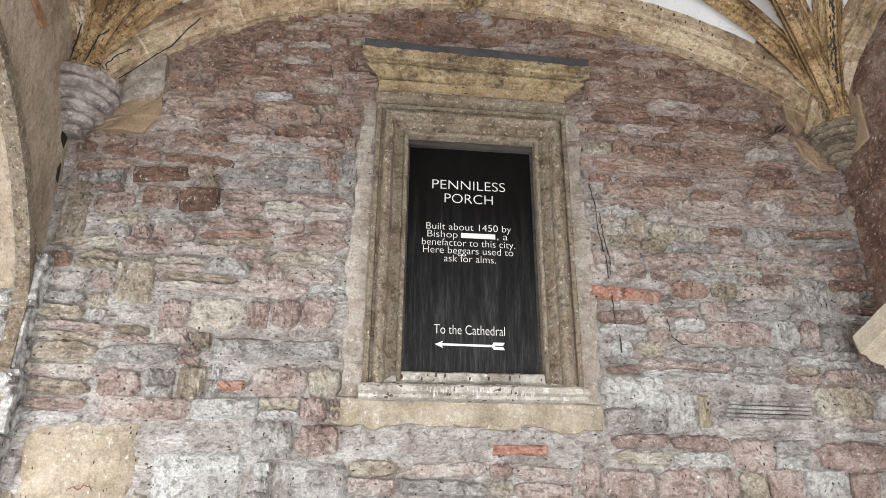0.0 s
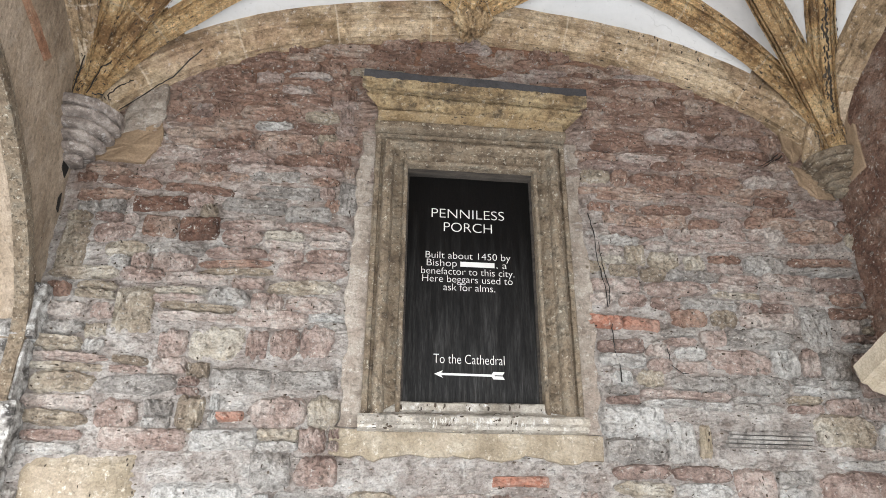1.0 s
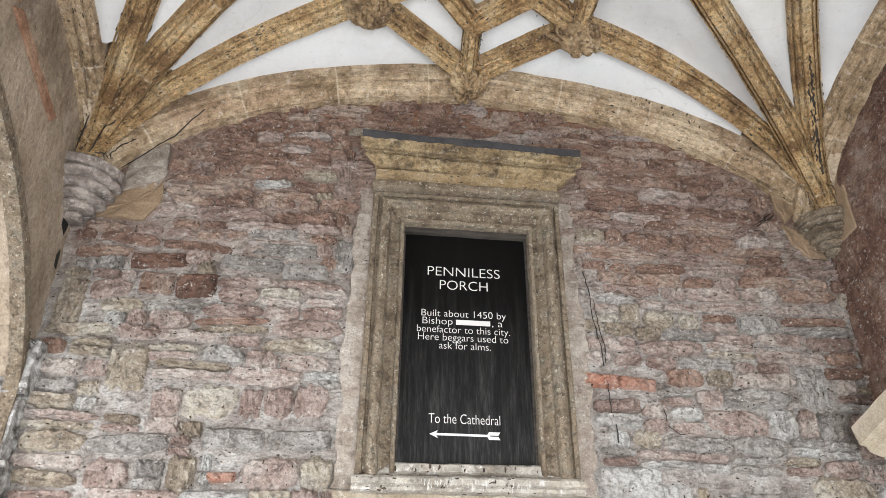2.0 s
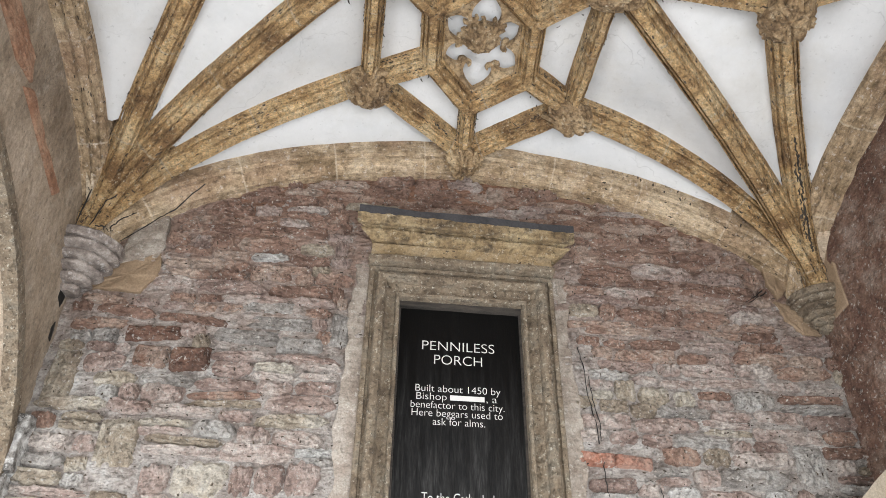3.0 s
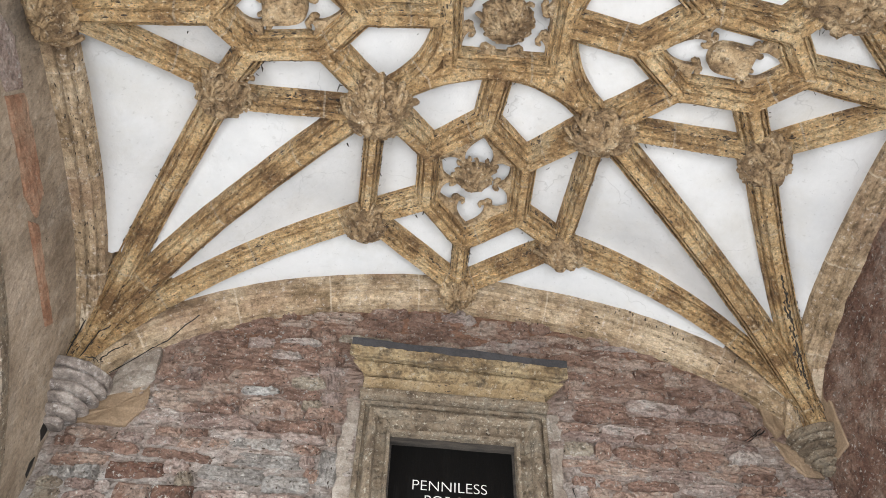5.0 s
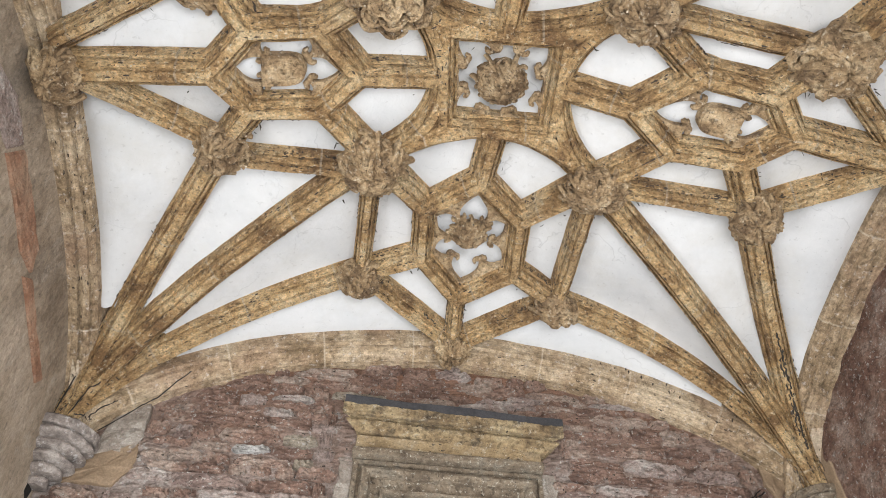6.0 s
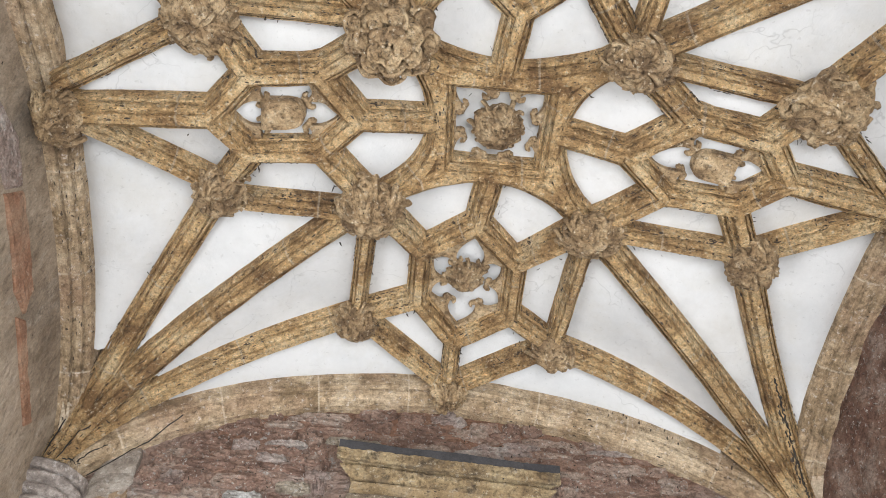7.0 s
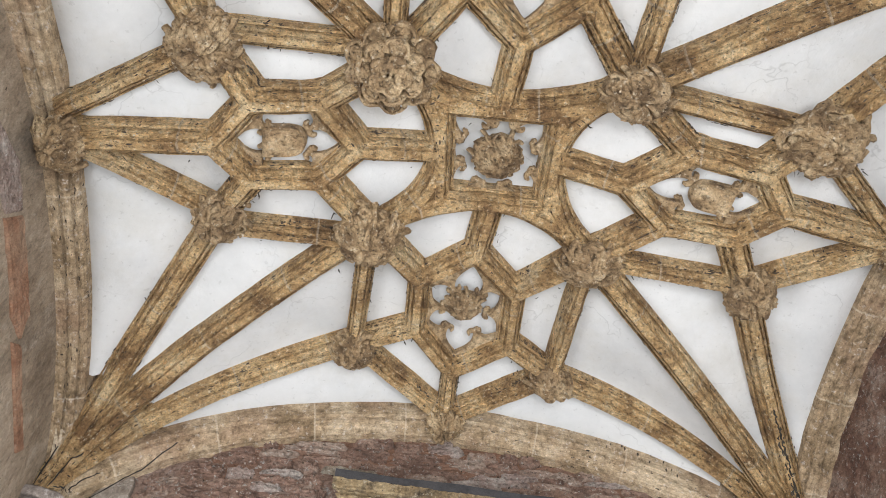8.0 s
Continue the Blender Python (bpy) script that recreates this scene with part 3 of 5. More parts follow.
# Solid springers where the ribs gather over the corbels.
for key, corner, ends in (("nw", (WX, 0.0), ("n_top", "ln", "l", "lw", "w_top")), ("ne", (EX, 0.0), ("n_top", "rn", "r", "re", "e_top")),
                          ("s_nw", (WX, SY), ("s_n_top", "s_ln", "l2", "lw2", "w_top")), ("s_ne", (EX, SY), ("s_n_top", "s_rn", "r2", "re2", "e_top"))):
    root = N[key]
    ring = []
    for lev in range(9):
        s = (lev / 8) ** 2 * 0.12
        row = []
        for e in ends:
            b = N[e]
            p = root.lerp(b, s)
            p.z = root.z - 0.02 + (b.z - root.z) * rise(s) + 0.10
            if e == ends[0]:
                p.y = corner[1] + (0.03 if corner[1] < -1 else -0.03)
            if e == ends[-1]:
                p.x = corner[0] + (0.03 if corner[0] < 0 else -0.03)
            row.append(p)
        row.append(Vector((corner[0], corner[1], row[2].z)))
        ring.append(row)
    verts = [p for row in ring for p in row]
    faces = [(i * 6 + j, i * 6 + (j + 1) % 6, (i + 1) * 6 + (j + 1) % 6, (i + 1) * 6 + j) for i in range(8) for j in range(6)]
    faces += [tuple(range(6)), tuple(range(48, 54))]
    part("springer", mesh_from(verts, faces), PALE_RIB, vault)

# ---------------------------------------------------------------- sign niche
niche = thing("sign_niche", "moulded yellow limestone frame with a lead-capped cornice on the rubble wall", "niche")
BX, BZ0, BZ1, BY = 0.37, 2.485, 3.87, 0.05
FRAME = [(0.0, 0.05), (0.0, -0.010), (0.005, -0.020), (0.020, -0.024), (0.027, -0.014), (0.029, 0.008), (0.060, 0.004), (0.082, -0.006), (0.090, -0.012), (0.093, -0.040), (0.104, -0.060),
         (0.126, -0.070), (0.146, -0.062), (0.156, -0.044), (0.160, -0.018), (0.174, -0.016), (0.180, -0.036), (0.204, -0.038), (0.212, -0.024), (0.214, 0.05)]


def frame_bar(corners, name):
    pts3 = []
    for a, b in zip(corners[:-1], corners[1:]):
        a, b = Vector(a), Vector(b)
        k = max(2, int((b - a).length / 0.05))
        pts3 += [a.lerp(b, i / k) for i in range(k)]
    pts3.append(Vector(corners[-1]))
    prof = [(-u * 0.92, -h + (0.022 if h < 0.04 else 0.0)) for u, h in FRAME]
    return part(name, sweep(pts3, prof, up=Vector((0, -1, 0)), rough=0.003), LICHEN_STONE, niche)


frame_bar([(BX, 0, 2.365), (BX, 0, BZ1 - 0.01), (-BX, 0, BZ1 - 0.01), (-BX, 0, 2.358)][::-1], "frame")
SILL = [(0.05, 2.478), (-0.012, 2.470), (-0.022, 2.462), (-0.026, 2.425), (-0.040, 2.412), (-0.100, 2.388), (-0.108, 2.378), (-0.108, 2.350), (-0.080, 2.340), (-0.076, 2.325),
        (-0.050, 2.318), (0.05, 2.316)]
verts = []
for i in range(41):
    x = -0.575 + 1.15 * i / 40
    for y, z in SILL:
        verts.append(wob((x * (0.645 if z > 2.42 else 0.70 if z > 2.40 else 1.0), y, z + 0.008 * x), 0.005, 11))
k = len(SILL)
faces = [(i * k + j, i * k + (j + 1) % k, (i + 1) * k + (j + 1) % k, (i + 1) * k + j) for i in range(40) for j in range(k)]
faces += [tuple(range(k)), tuple(range(40 * k, 41 * k))[::-1]]
part("sill", mesh_from(verts, faces), SILL_STONE, niche, "grey weathered sill whitened by droppings")

part("frieze", box(-0.56, 0.56, -0.086, 0.05, 4.118, 4.200, 0.006, 6, 0.005), FRIEZE_STONE, niche)
part("head_moulding", box(-0.575, 0.575, -0.108, 0.05, 4.060, 4.112, 0.014, 6, 0.005), LICHEN_STONE, niche)
CORNICE = [(0.0, 0.05), (0.0, -0.092), (0.004, -0.100), (0.014, -0.106), (0.022, -0.122), (0.026, -0.146), (0.034, -0.158), (0.044, -0.158), (0.052, -0.144), (0.056, -0.128),
           (0.064, -0.130), (0.066, -0.168), (0.058, -0.172), (0.054, -0.200), (0.062, -0.210), (0.122, -0.210), (0.130, 0.05)]
verts = []
XS = np.linspace(0, 1, 120)
for s in XS:
    for u, h in CORNICE:
        ext = 0.56 + min(0.11, max(0.0, (-h - 0.07) * 1.0))
        xx = 0.012 + (2 * s - 1) * ext
        verts.append(wob(wob((xx, h, 4.198 + u - 0.03 * xx), 0.006, 9), 0.005, 34))
k = len(CORNICE)
faces = [(i * k + j, i * k + (j + 1) % k, (i + 1) * k + (j + 1) % k, (i + 1) * k + j) for i in range(len(XS) - 1) for j in range(k)]
faces += [tuple(range(k)), tuple(range((len(XS) - 1) * k, len(XS) * k))[::-1]]
part("cornice", mesh_from(verts, faces), CORNICE_STONE, niche)
for x0, x1 in ((-0.655, 0.46), (0.46, 0.69)):
    lead = box(x0, x1, -0.19, 0.03, 4.330, 4.350, 0.004, 5, 0.004)
    for v in lead.verts:
        v.co.z += 0.085 * (v.co.y + 0.19) / 0.22 + 0.006 * math.sin(v.co.x * 7) - 0.03 * v.co.x
    part("lead_flashing", lead, LEAD, niche)
    drip = box(x0, x1, -0.197, -0.188, 4.318, 4.385, 0.003, 5, 0.003)
    for v in drip.verts:
        v.co.z += 0.005 * math.sin(v.co.x * 9 + 1) - 0.03 * v.co.x
    part("lead_flashing", drip, LEAD, niche)

board = thing("sign_board", "black painted wooden board with white lettering and an arrow", "sign")
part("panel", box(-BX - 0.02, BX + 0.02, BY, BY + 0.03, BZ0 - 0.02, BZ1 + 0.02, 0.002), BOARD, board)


# Dark strips put in for the shaded reveal round the board.
REVEAL_DARK = material("dark_weathered_timber", [(0.3, (0.020, 0.017, 0.014)), (0.6, (0.055, 0.046, 0.038))], 6.0, stretch=(1, 1, 8), bump=0.5)
part("top_rail", box(-BX - 0.01, BX + 0.01, BY - 0.035, BY + 0.005, BZ1 - 0.042, BZ1 + 0.012, 0.004, 6, 0.003), REVEAL_DARK, board, "dark strip for the shaded reveal above the board")
for sgn in (-1, 1):
    part("side_rail", box(sgn * (BX - 0.003) - 0.009, sgn * (BX - 0.003) + 0.009, BY - 0.02, BY + 0.005, BZ0 - 0.01, BZ1 - 0.044, 0.003, 4, 0.002), REVEAL_DARK, board)


def lettering(text, x0, x1, base, cap):
    cu = bpy.data.curves.new("text", "FONT")
    cu.body, cu.size, cu.extrude, cu.offset = text, 1.0, 0.0, -0.013
    tmp = bpy.data.objects.new("text", cu)
    scene.collection.objects.link(tmp)
    me = bpy.data.meshes.new_from_object(tmp.evaluated_get(bpy.context.evaluated_depsgraph_get()))
    bpy.data.objects.remove(tmp)
    me.materials.clear()
    co = np.array([tuple(v.co) for v in me.vertices])
    lo, hi = co[:, 0].min(), co[:, 0].max()
    sx, sz = (x1 - x0) / (hi - lo), cap / 0.69
    for v in me.vertices:
        v.co = Vector((x0 + (v.co.x - lo) * sx, BY - 0.002, base + v.co.y * sz))
    # one object for each letter: connected faces, with dots joined to their stems
    group = list(range(len(me.vertices)))

    def root(i):
        while group[i] != i:
            group[i] = group[group[i]]
            i = group[i]
        return i
    for f in me.polygons:
        for v in f.vertices[1:]:
            group[root(v)] = root(f.vertices[0])
    islands = {}
    for f in me.polygons:
        islands.setdefault(root(f.vertices[0]), []).append(tuple(f.vertices))
    letters = []
    for fs in islands.values():
        xs = [me.vertices[v].co.x for f in fs for v in f]
        letters.append([min(xs), max(xs), fs])
    letters.sort(key=lambda k: k[0])
    merged = []
    for a, b, fs in letters:
        if merged and min(b, merged[-1][1]) - max(a, merged[-1][0]) > 0.6 * min(b - a, merged[-1][1] - merged[-1][0]):
            merged[-1] = [min(a, merged[-1][0]), max(b, merged[-1][1]), merged[-1][2] + fs]
        else:
            merged.append([a, b, fs])
    for a, b, fs in merged:
        used = sorted({v for f in fs for v in f})
        index = {v: i for i, v in enumerate(used)}
        part("letter", mesh_from([me.vertices[v].co for v in used], [tuple(index[v] for v in f) for f in fs]), LETTER, board)
    bpy.data.meshes.remove(me)


lettering("PENNILESS", -0.222, 0.204, 3.560, 0.060)
lettering("PORCH", -0.15, 0.13, 3.472, 0.060)
lettering("Built about 1450 by", -0.252, 0.232, 3.300, 0.042)
lettering("Bishop", -0.245, -0.075, 3.252, 0.042)
lettering(", a", 0.150, 0.212, 3.252, 0.042)
part("covered_word", box(-0.055, 0.140, BY - 0.002, BY + 0.004, 3.254, 3.284), LETTER, board)
lettering("benefactor to this city.", -0.275, 0.252, 3.202, 0.042)
lettering("Here beggars used to", -0.268, 0.240, 3.155, 0.042)
lettering("ask for alms.", -0.150, 0.140, 3.106, 0.042)
lettering("To the Cathedral", -0.200, 0.180, 2.690, 0.052)


def flat(name, outline, mat, parent, y):
    return part(name, mesh_from([(x, y, z) for x, z in outline], [tuple(range(len(outline)))]), mat, parent)


az = 2.632
flat("arrow", [(-0.195, az), (-0.150, az + 0.020), (-0.158, az + 0.006), (0.125, az + 0.006), (0.125, az - 0.006), (-0.158, az - 0.006),
               (-0.150, az - 0.020)], LETTER, board, BY - 0.002)
for sgn in (1, -1):
    flat("arrow_feather", [(0.108, az + sgn * 0.003), (0.118, az + sgn * 0.020), (0.178, az + sgn * 0.020), (0.168, az + sgn * 0.003)], LETTER, board, BY - 0.0025)

# ---------------------------------------------------------------- corbels and patched mortar round them
def revolve(cx, cy, profile, seg=72, rough=0.0045):
    verts, faces = [], []
    for r, z in profile:
        for i in range(seg):
            a = 2 * math.pi * i / seg
            verts.append(wob(wob((cx + r * math.cos(a), cy + r * math.sin(a), z), 0.008, 9), rough, 30))
    for j in range(len(profile) - 1):
        for i in range(seg):
            i2 = (i + 1) % seg
            faces.append((j * seg + i, j * seg + i2, (j + 1) * seg + i2, (j + 1) * seg + i))
    faces += [tuple(range(seg)), tuple(range((len(profile) - 1) * seg, len(profile) * seg))[::-1]]
    return mesh_from(verts, faces)


CORBEL = [(0.95, 0.02), (1.0, -0.01), (1.0, -0.14), (0.96, -0.16)]
for k, rr in enumerate((0.95, 0.82, 0.67, 0.50, 0.30)):
    h0 = -0.16 - 0.165 * k
    CORBEL += [(rr - 0.15, h0 - 0.015), (rr - 0.03, h0 - 0.03), (rr, h0 - 0.07), (rr - 0.02, h0 - 0.11), (rr - 0.10, h0 - 0.14)]
for cx, cy, z, rad, deep, mat, lab in ((-2.22, -0.07, 4.02, 0.222, 0.33, CORBEL_STONE, "grey weathered moulded stone corbel under the vault ribs"),
                                       (2.29, -0.07, 4.04, 0.190, 0.25, LICHEN_STONE, "yellow moulded stone corbel under the vault ribs"),
                                       (-2.21, SY + 0.08, 4.02, 0.240, 0.32, CORBEL_STONE, "grey weathered moulded stone corbel under the vault ribs"),
                                       (2.26, SY + 0.08, 4.04, 0.215, 0.27, LICHEN_STONE, "yellow moulded stone corbel under the vault ribs")):
    ob = tagged(new("corbel"), lab, "corbel", "vault corbels")
    ring = [(r * rad, z + h * deep) for r, h in CORBEL]
    part("abacus", revolve(cx, cy, ring[:4]), mat, ob)
    part("upper_moulding", revolve(cx, cy, ring[3:14]), mat, ob)
    part("lower_moulding", revolve(cx, cy, ring[13:24]), mat, ob)
    part("pendant", revolve(cx, cy, ring[23:]), mat, ob)


def slab(name, outline, axis, at, thick, mat, parent, rough=0.004, label="", round_=0.012):
    """A thin uneven plate with a soft rim on a wall; the outline is in the wall's own two directions."""
    pts2 = []
    for (a, b), (c, d) in zip(outline, outline[1:] + outline[:1]):
        k = max(1, int(math.hypot(c - a, d - b) / 0.04))
        pts2 += [(a + (c - a) * i / k, b + (d - b) * i / k) for i in range(k)]
    cx, cz = sum(p[0] for p in pts2) / len(pts2), sum(p[1] for p in pts2) / len(pts2)
    verts, n = [], len(pts2)
    sgn = 1 if thick > 0 else -1
    for ins, off in ((0.0, -0.02 * sgn), (0.0, thick * 0.5), (round_, thick), (0.4, thick)):
        for u, v in pts2:
            d = math.hypot(u - cx, v - cz)
            f = 1 - (ins if ins == 0.4 else min(0.5, ins / max(d, 1e-3)))
            q = (cx + (u - cx) * f, cz + (v - cz) * f)
            p = (q[0], at + off, q[1]) if axis == "y" else (at + off, q[0], q[1])
            verts.append(wob(p, rough, 14))
    c = (cx, at + thick, cz) if axis == "y" else (at + thick, cx, cz)
    verts.append(c)
    faces = [(r * n + i, r * n + (i + 1) % n, (r + 1) * n + (i + 1) % n, (r + 1) * n + i) for r in range(3) for i in range(n)]
    faces += [(3 * n + i, 3 * n + (i + 1) % n, 4 * n) for i in range(n)]
    bm = bmesh.new()
    me = mesh_from(verts, faces)
    bm.from_mesh(me)
    return part(name, bm, mat, parent, label, smooth=False)


slab("mortar_patch", [(-2.06, 3.96), (-2.03, 4.12), (-1.94, 4.36), (-1.82, 4.34), (-1.80, 4.03), (-1.92, 3.98)], "y", 0.0, -0.016, MARGIN, wall_north, 0.012)
slab("mortar_patch", [(-2.16, 3.78), (-2.04, 3.96), (-1.90, 4.02), (-1.80, 4.06), (-1.79, 3.90), (-1.87, 3.79)], "y", 0.0, -0.017, PATCH, wall_north, 0.014)
slab("mortar_patch", [(2.00, 4.40), (2.12, 4.36), (2.20, 4.18), (2.06, 4.05), (2.02, 4.16)], "y", 0.0, -0.016, PATCH, wall_north, 0.012)
slab("mortar_patch", [(2.02, 4.04), (2.16, 4.0), (2.28, 3.80), (2.16, 3.80), (2.06, 3.90)], "y", 0.0, -0.016, PATCH, wall_north, 0.012)
slab("mortar_patch", [(-0.12, 4.22), (-0.24, 4.34), (-0.32, 4.24), (-0.30, 4.02), (-0.30, 3.86), (-0.12, 3.84)], "x", EX - 0.02, -0.012, PATCH, wall_east)
apron = box(-0.71, 0.66, -0.014, 0.02, 2.195, 2.326, 0.008)
bmesh.ops.subdivide_edges(apron, edges=[e for e in apron.edges if e.calc_length() > 1.0], cuts=44)
for v in apron.verts:
    if v.co.z < 2.25:
        v.co.z += 0.045 * noise.noise((v.co.x * 5.0, 2.0, 0.0)) + 0.018 * noise.noise((v.co.x * 17.0, 5.0, 0.0))
    v.co = wob(v.co, 0.006, 12)
part("plaster_apron", apron, ASHLAR, wall_north, "yellow mortar apron under the sign")
for x0, x1 in ((-0.665, -0.555), (0.555, 0.665)):
    margin = box(x0, x1, -0.010, 0.02, 2.33, 4.09, 0.006)
    bmesh.ops.subdivide_edges(margin, edges=[e for e in margin.edges if e.calc_length() > 1.0], cuts=50)
    for v in margin.verts:
        if abs(v.co.x) > 0.6:
            v.co.x += 0.045 * noise.noise((x0, v.co.z * 4.0, 0.0)) + 0.02 * noise.noise((x0, v.co.z * 15.0, 3.0)) - math.copysign(0.022 * (v.co.z - 2.33) / 1.76, v.co.x)
        v.co = wob(v.co, 0.006, 12)
    part("mortar_margin", margin, MARGIN, wall_north)
# Red stone patches that follow the old arch line in the west wall's render.
slab("brick_patch", [(-1.75, 4.36), (-1.68, 4.50), (-1.42, 4.45), (-1.16, 4.37), (-1.11, 4.26), (-1.27, 4.24), (-1.5, 4.31)], "x", WX, 0.016, VOUSSOIR, wall_west, 0.008, "orange-red stone showing through the render")
slab("brick_patch", [(-1.14, 4.20), (-1.08, 4.25), (-0.75, 4.145), (-0.51, 4.065), (-0.55, 4.01), (-0.8, 4.09)], "x", WX, 0.014, VOUSSOIR, wall_west, 0.006)
slab("brick_patch", [(-2.20, 4.48), (-1.93, 4.57), (-1.71, 4.50), (-1.76, 4.38), (-1.92, 4.39), (-2.2, 4.38)], "x", WX, 0.014, STONE_PINK, wall_west, 0.008)


# ---------------------------------------------------------------- carved bosses
def add_lump(verts, faces, c, rx, ry, rz, seed, rough=0.25, seg=16, rings=10):
    base = len(verts)
    for j in range(rings + 1):
        t = math.pi * j / rings
        for i in range(seg):
            a = 2 * math.pi * i / seg
            d = Vector((math.sin(t) * math.cos(a), math.sin(t) * math.sin(a), math.cos(t)))
            q = d * 2.1 + Vector((seed * 3.7, seed * 1.3, seed))
            k = 1 + rough * noise.noise(q) + rough * 0.6 * noise.noise(q * 2.7) + rough * 0.35 * noise.noise(q * 6.1)
            verts.append(c + Vector((d.x * rx * k, d.y * ry * k, d.z * rz * k)))
    for j in range(rings):
        for i in range(seg):
            i2 = (i + 1) % seg
            faces.append((base + j * seg + i, base + j * seg + i2, base + (j + 1) * seg + i2, base + (j + 1) * seg + i))


def add_rope(verts, faces, pts3, radii, seg=6):
    """A tapering carved ridge along a line."""
    base = len(verts)
    m = len(pts3)
    for i, (p, r) in enumerate(zip(pts3, radii)):
        t = (pts3[min(i + 1, m - 1)] - pts3[max(i - 1, 0)]).normalized()
        u = t.cross(Vector((0, 0, 1)))
        u = u.normalized() if u.length > 1e-4 else Vector((1, 0, 0))
        v = t.cross(u)
        for j in range(seg):
            a = 2 * math.pi * j / seg
            verts.append(p + u * (r * math.cos(a)) + v * (1.35 * r * math.sin(a)))
    for i in range(m - 1):
        for j in range(seg):
            j2 = (j + 1) % seg
            faces.append((base + i * seg + j, base + i * seg + j2, base + (i + 1) * seg + j2, base + (i + 1) * seg + j))
    faces.append(tuple(base + j for j in range(seg))[::-1])
    faces.append(tuple(base + (m - 1) * seg + j for j in range(seg)))


def boss(where, r, seed, kind="leaf", label="carved foliage boss", drop=0.05, sx=1.0, sy=1.0):
    """A dome of carved leaves: each leaf is a fan of undercut ridges that ends in a curl."""
    rng = random.Random(seed)
    c = N[where].copy()
    verts, faces = [], []
    deep = drop + 0.045
    thick = 0.74 * r / 0.17

    def dome(x, y):
        q = min(1.25, math.hypot(x, y) / r)
        return -deep * (1 - q * q) + 0.02

    def spot(x, y, up=0.0):
        return c + Vector((x, y, dome(x, y) - up))

    add_lump(verts, faces, c + Vector((0, 0, 0.035)), r * 0.88, r * 0.88, deep * 0.88 + 0.02, seed, 0.22, 28, 16)

    def fan(x0, y0, heading, length, spread, ridges, rise_, hook):
        n = 11
        for k in range(ridges):
            w = (k / (ridges - 1) - 0.5) * 2 if ridges > 1 else 0.0
            reach = length * (1 - 0.30 * w * w) * rng.uniform(0.90, 1.08)
            pts3, rad = [], []
            for i in range(n):
                u = i / (n - 1)
                turn = heading + hook * u * u + w * 1.5 * max(0.0, u - 0.62) * 1.6
                side = w * spread * math.sin(math.pi * min(0.62, 0.08 + 0.6 * u)) 
                x = x0 + math.cos(turn) * reach * u - math.sin(heading) * side
                y = y0 + math.sin(turn) * reach * u + math.cos(heading) * side
                lift = rise_ * math.sin(math.pi * min(1.0, u * 1.1)) * (1 - 0.55 * w * w) + 0.030 * max(0, u - 0.7) ** 0.8
                pts3.append(spot(x, y, lift))
                rad.append(thick * (0.010 + 0.018 * math.sin(math.pi * (0.12 + 0.80 * u)) + (0.008 if u > 0.85 else 0)) * (1.0 - 0.2 * abs(w)))
            add_rope(verts, faces, pts3, rad)

    if kind == "flower":
        for ring, (k, ra, rb, wd, up) in enumerate(((9, 0.62, 1.06, 0.30, 0.012), (7, 0.36, 0.76, 0.27, 0.030), (5, 0.12, 0.44, 0.21, 0.045))):
            for i in range(k):
                a = 2 * math.pi * (i + 0.5 * ring) / k + rng.uniform(-0.08, 0.08)
                far = r * rb * rng.uniform(0.94, 1.06)
                ca, sa = math.cos(a), math.sin(a)
                # cupped petal with a thick rolled rim
                mid = 0.5 * (r * ra + far)
                add_lump(verts, faces, spot(ca * mid, sa * mid, up), r * 0.20, r * 0.20, 0.034, seed + i, 0.45, 14, 10)
                pts3, rad = [], []
                for j in range(13):
                    t = math.pi * (j / 12 - 0.5) * 1.35
                    q = mid + (far - mid) * math.cos(t)
                    sd = r * wd * math.sin(t) * 0.95
                    pts3.append(spot(ca * q - sa * sd, sa * q + ca * sd, up + 0.018 + 0.014 * math.cos(t)))
                    rad.append(0.014 + 0.005 * math.cos(3 * t) + rng.uniform(-0.002, 0.003))
                add_rope(verts, faces, pts3, rad)
        for i in range(9):
            a, q = 2.4 * i, 0.016 * math.sqrt(i)
            add_lump(verts, faces, spot(q * math.cos(a), q * math.sin(a), 0.055), 0.012, 0.012, 0.014, i, 0.1, 8, 6)
    else:
        wide = kind == "leaf"
        for ring, (k, ra, ln, up) in enumerate(((8, 0.45, 0.66, 0.010), (6, 0.22, 0.60, 0.032), (3, 0.02, 0.50, 0.052)) if wide else ((7, 0.40, 0.70, 0.012), (6, 0.30, 0.62, 0.035), (4, 0.12, 0.6, 0.055))):
            off = rng.uniform(0, 6)
            for i in range(k):
                a = off + 2 * math.pi * i / k + rng.uniform(-0.25, 0.25)
                heading = a + (rng.uniform(-0.3, 0.3) if wide else rng.choice((-1, 1)) * rng.uniform(0.4, 1.6))
                fan(r * ra * math.cos(a), r * ra * math.sin(a), heading, r * ln * rng.uniform(0.8, 1.15), r * rng.uniform(0.16, 0.26), 4 if wide else rng.choice((3, 4)),
                    up * rng.uniform(0.7, 1.4), rng.uniform(-0.7, 0.7) if wide else rng.uniform(-1.6, 1.6))
        if not wide:
            for i in range(3):
                a, q = rng.uniform(0, 6.3), r * rng.uniform(0.3, 0.8)
                s = r * rng.uniform(0.16, 0.24)
                add_lump(verts, faces, spot(q * math.cos(a), q * math.sin(a), 0.02), s, s, s * 0.8, seed + i, 0.5, 18, 12)
    out = []
    for v in verts:
        v = Vector((c.x + (v.x - c.x) * sx, c.y + (v.y - c.y) * sy, v.z))
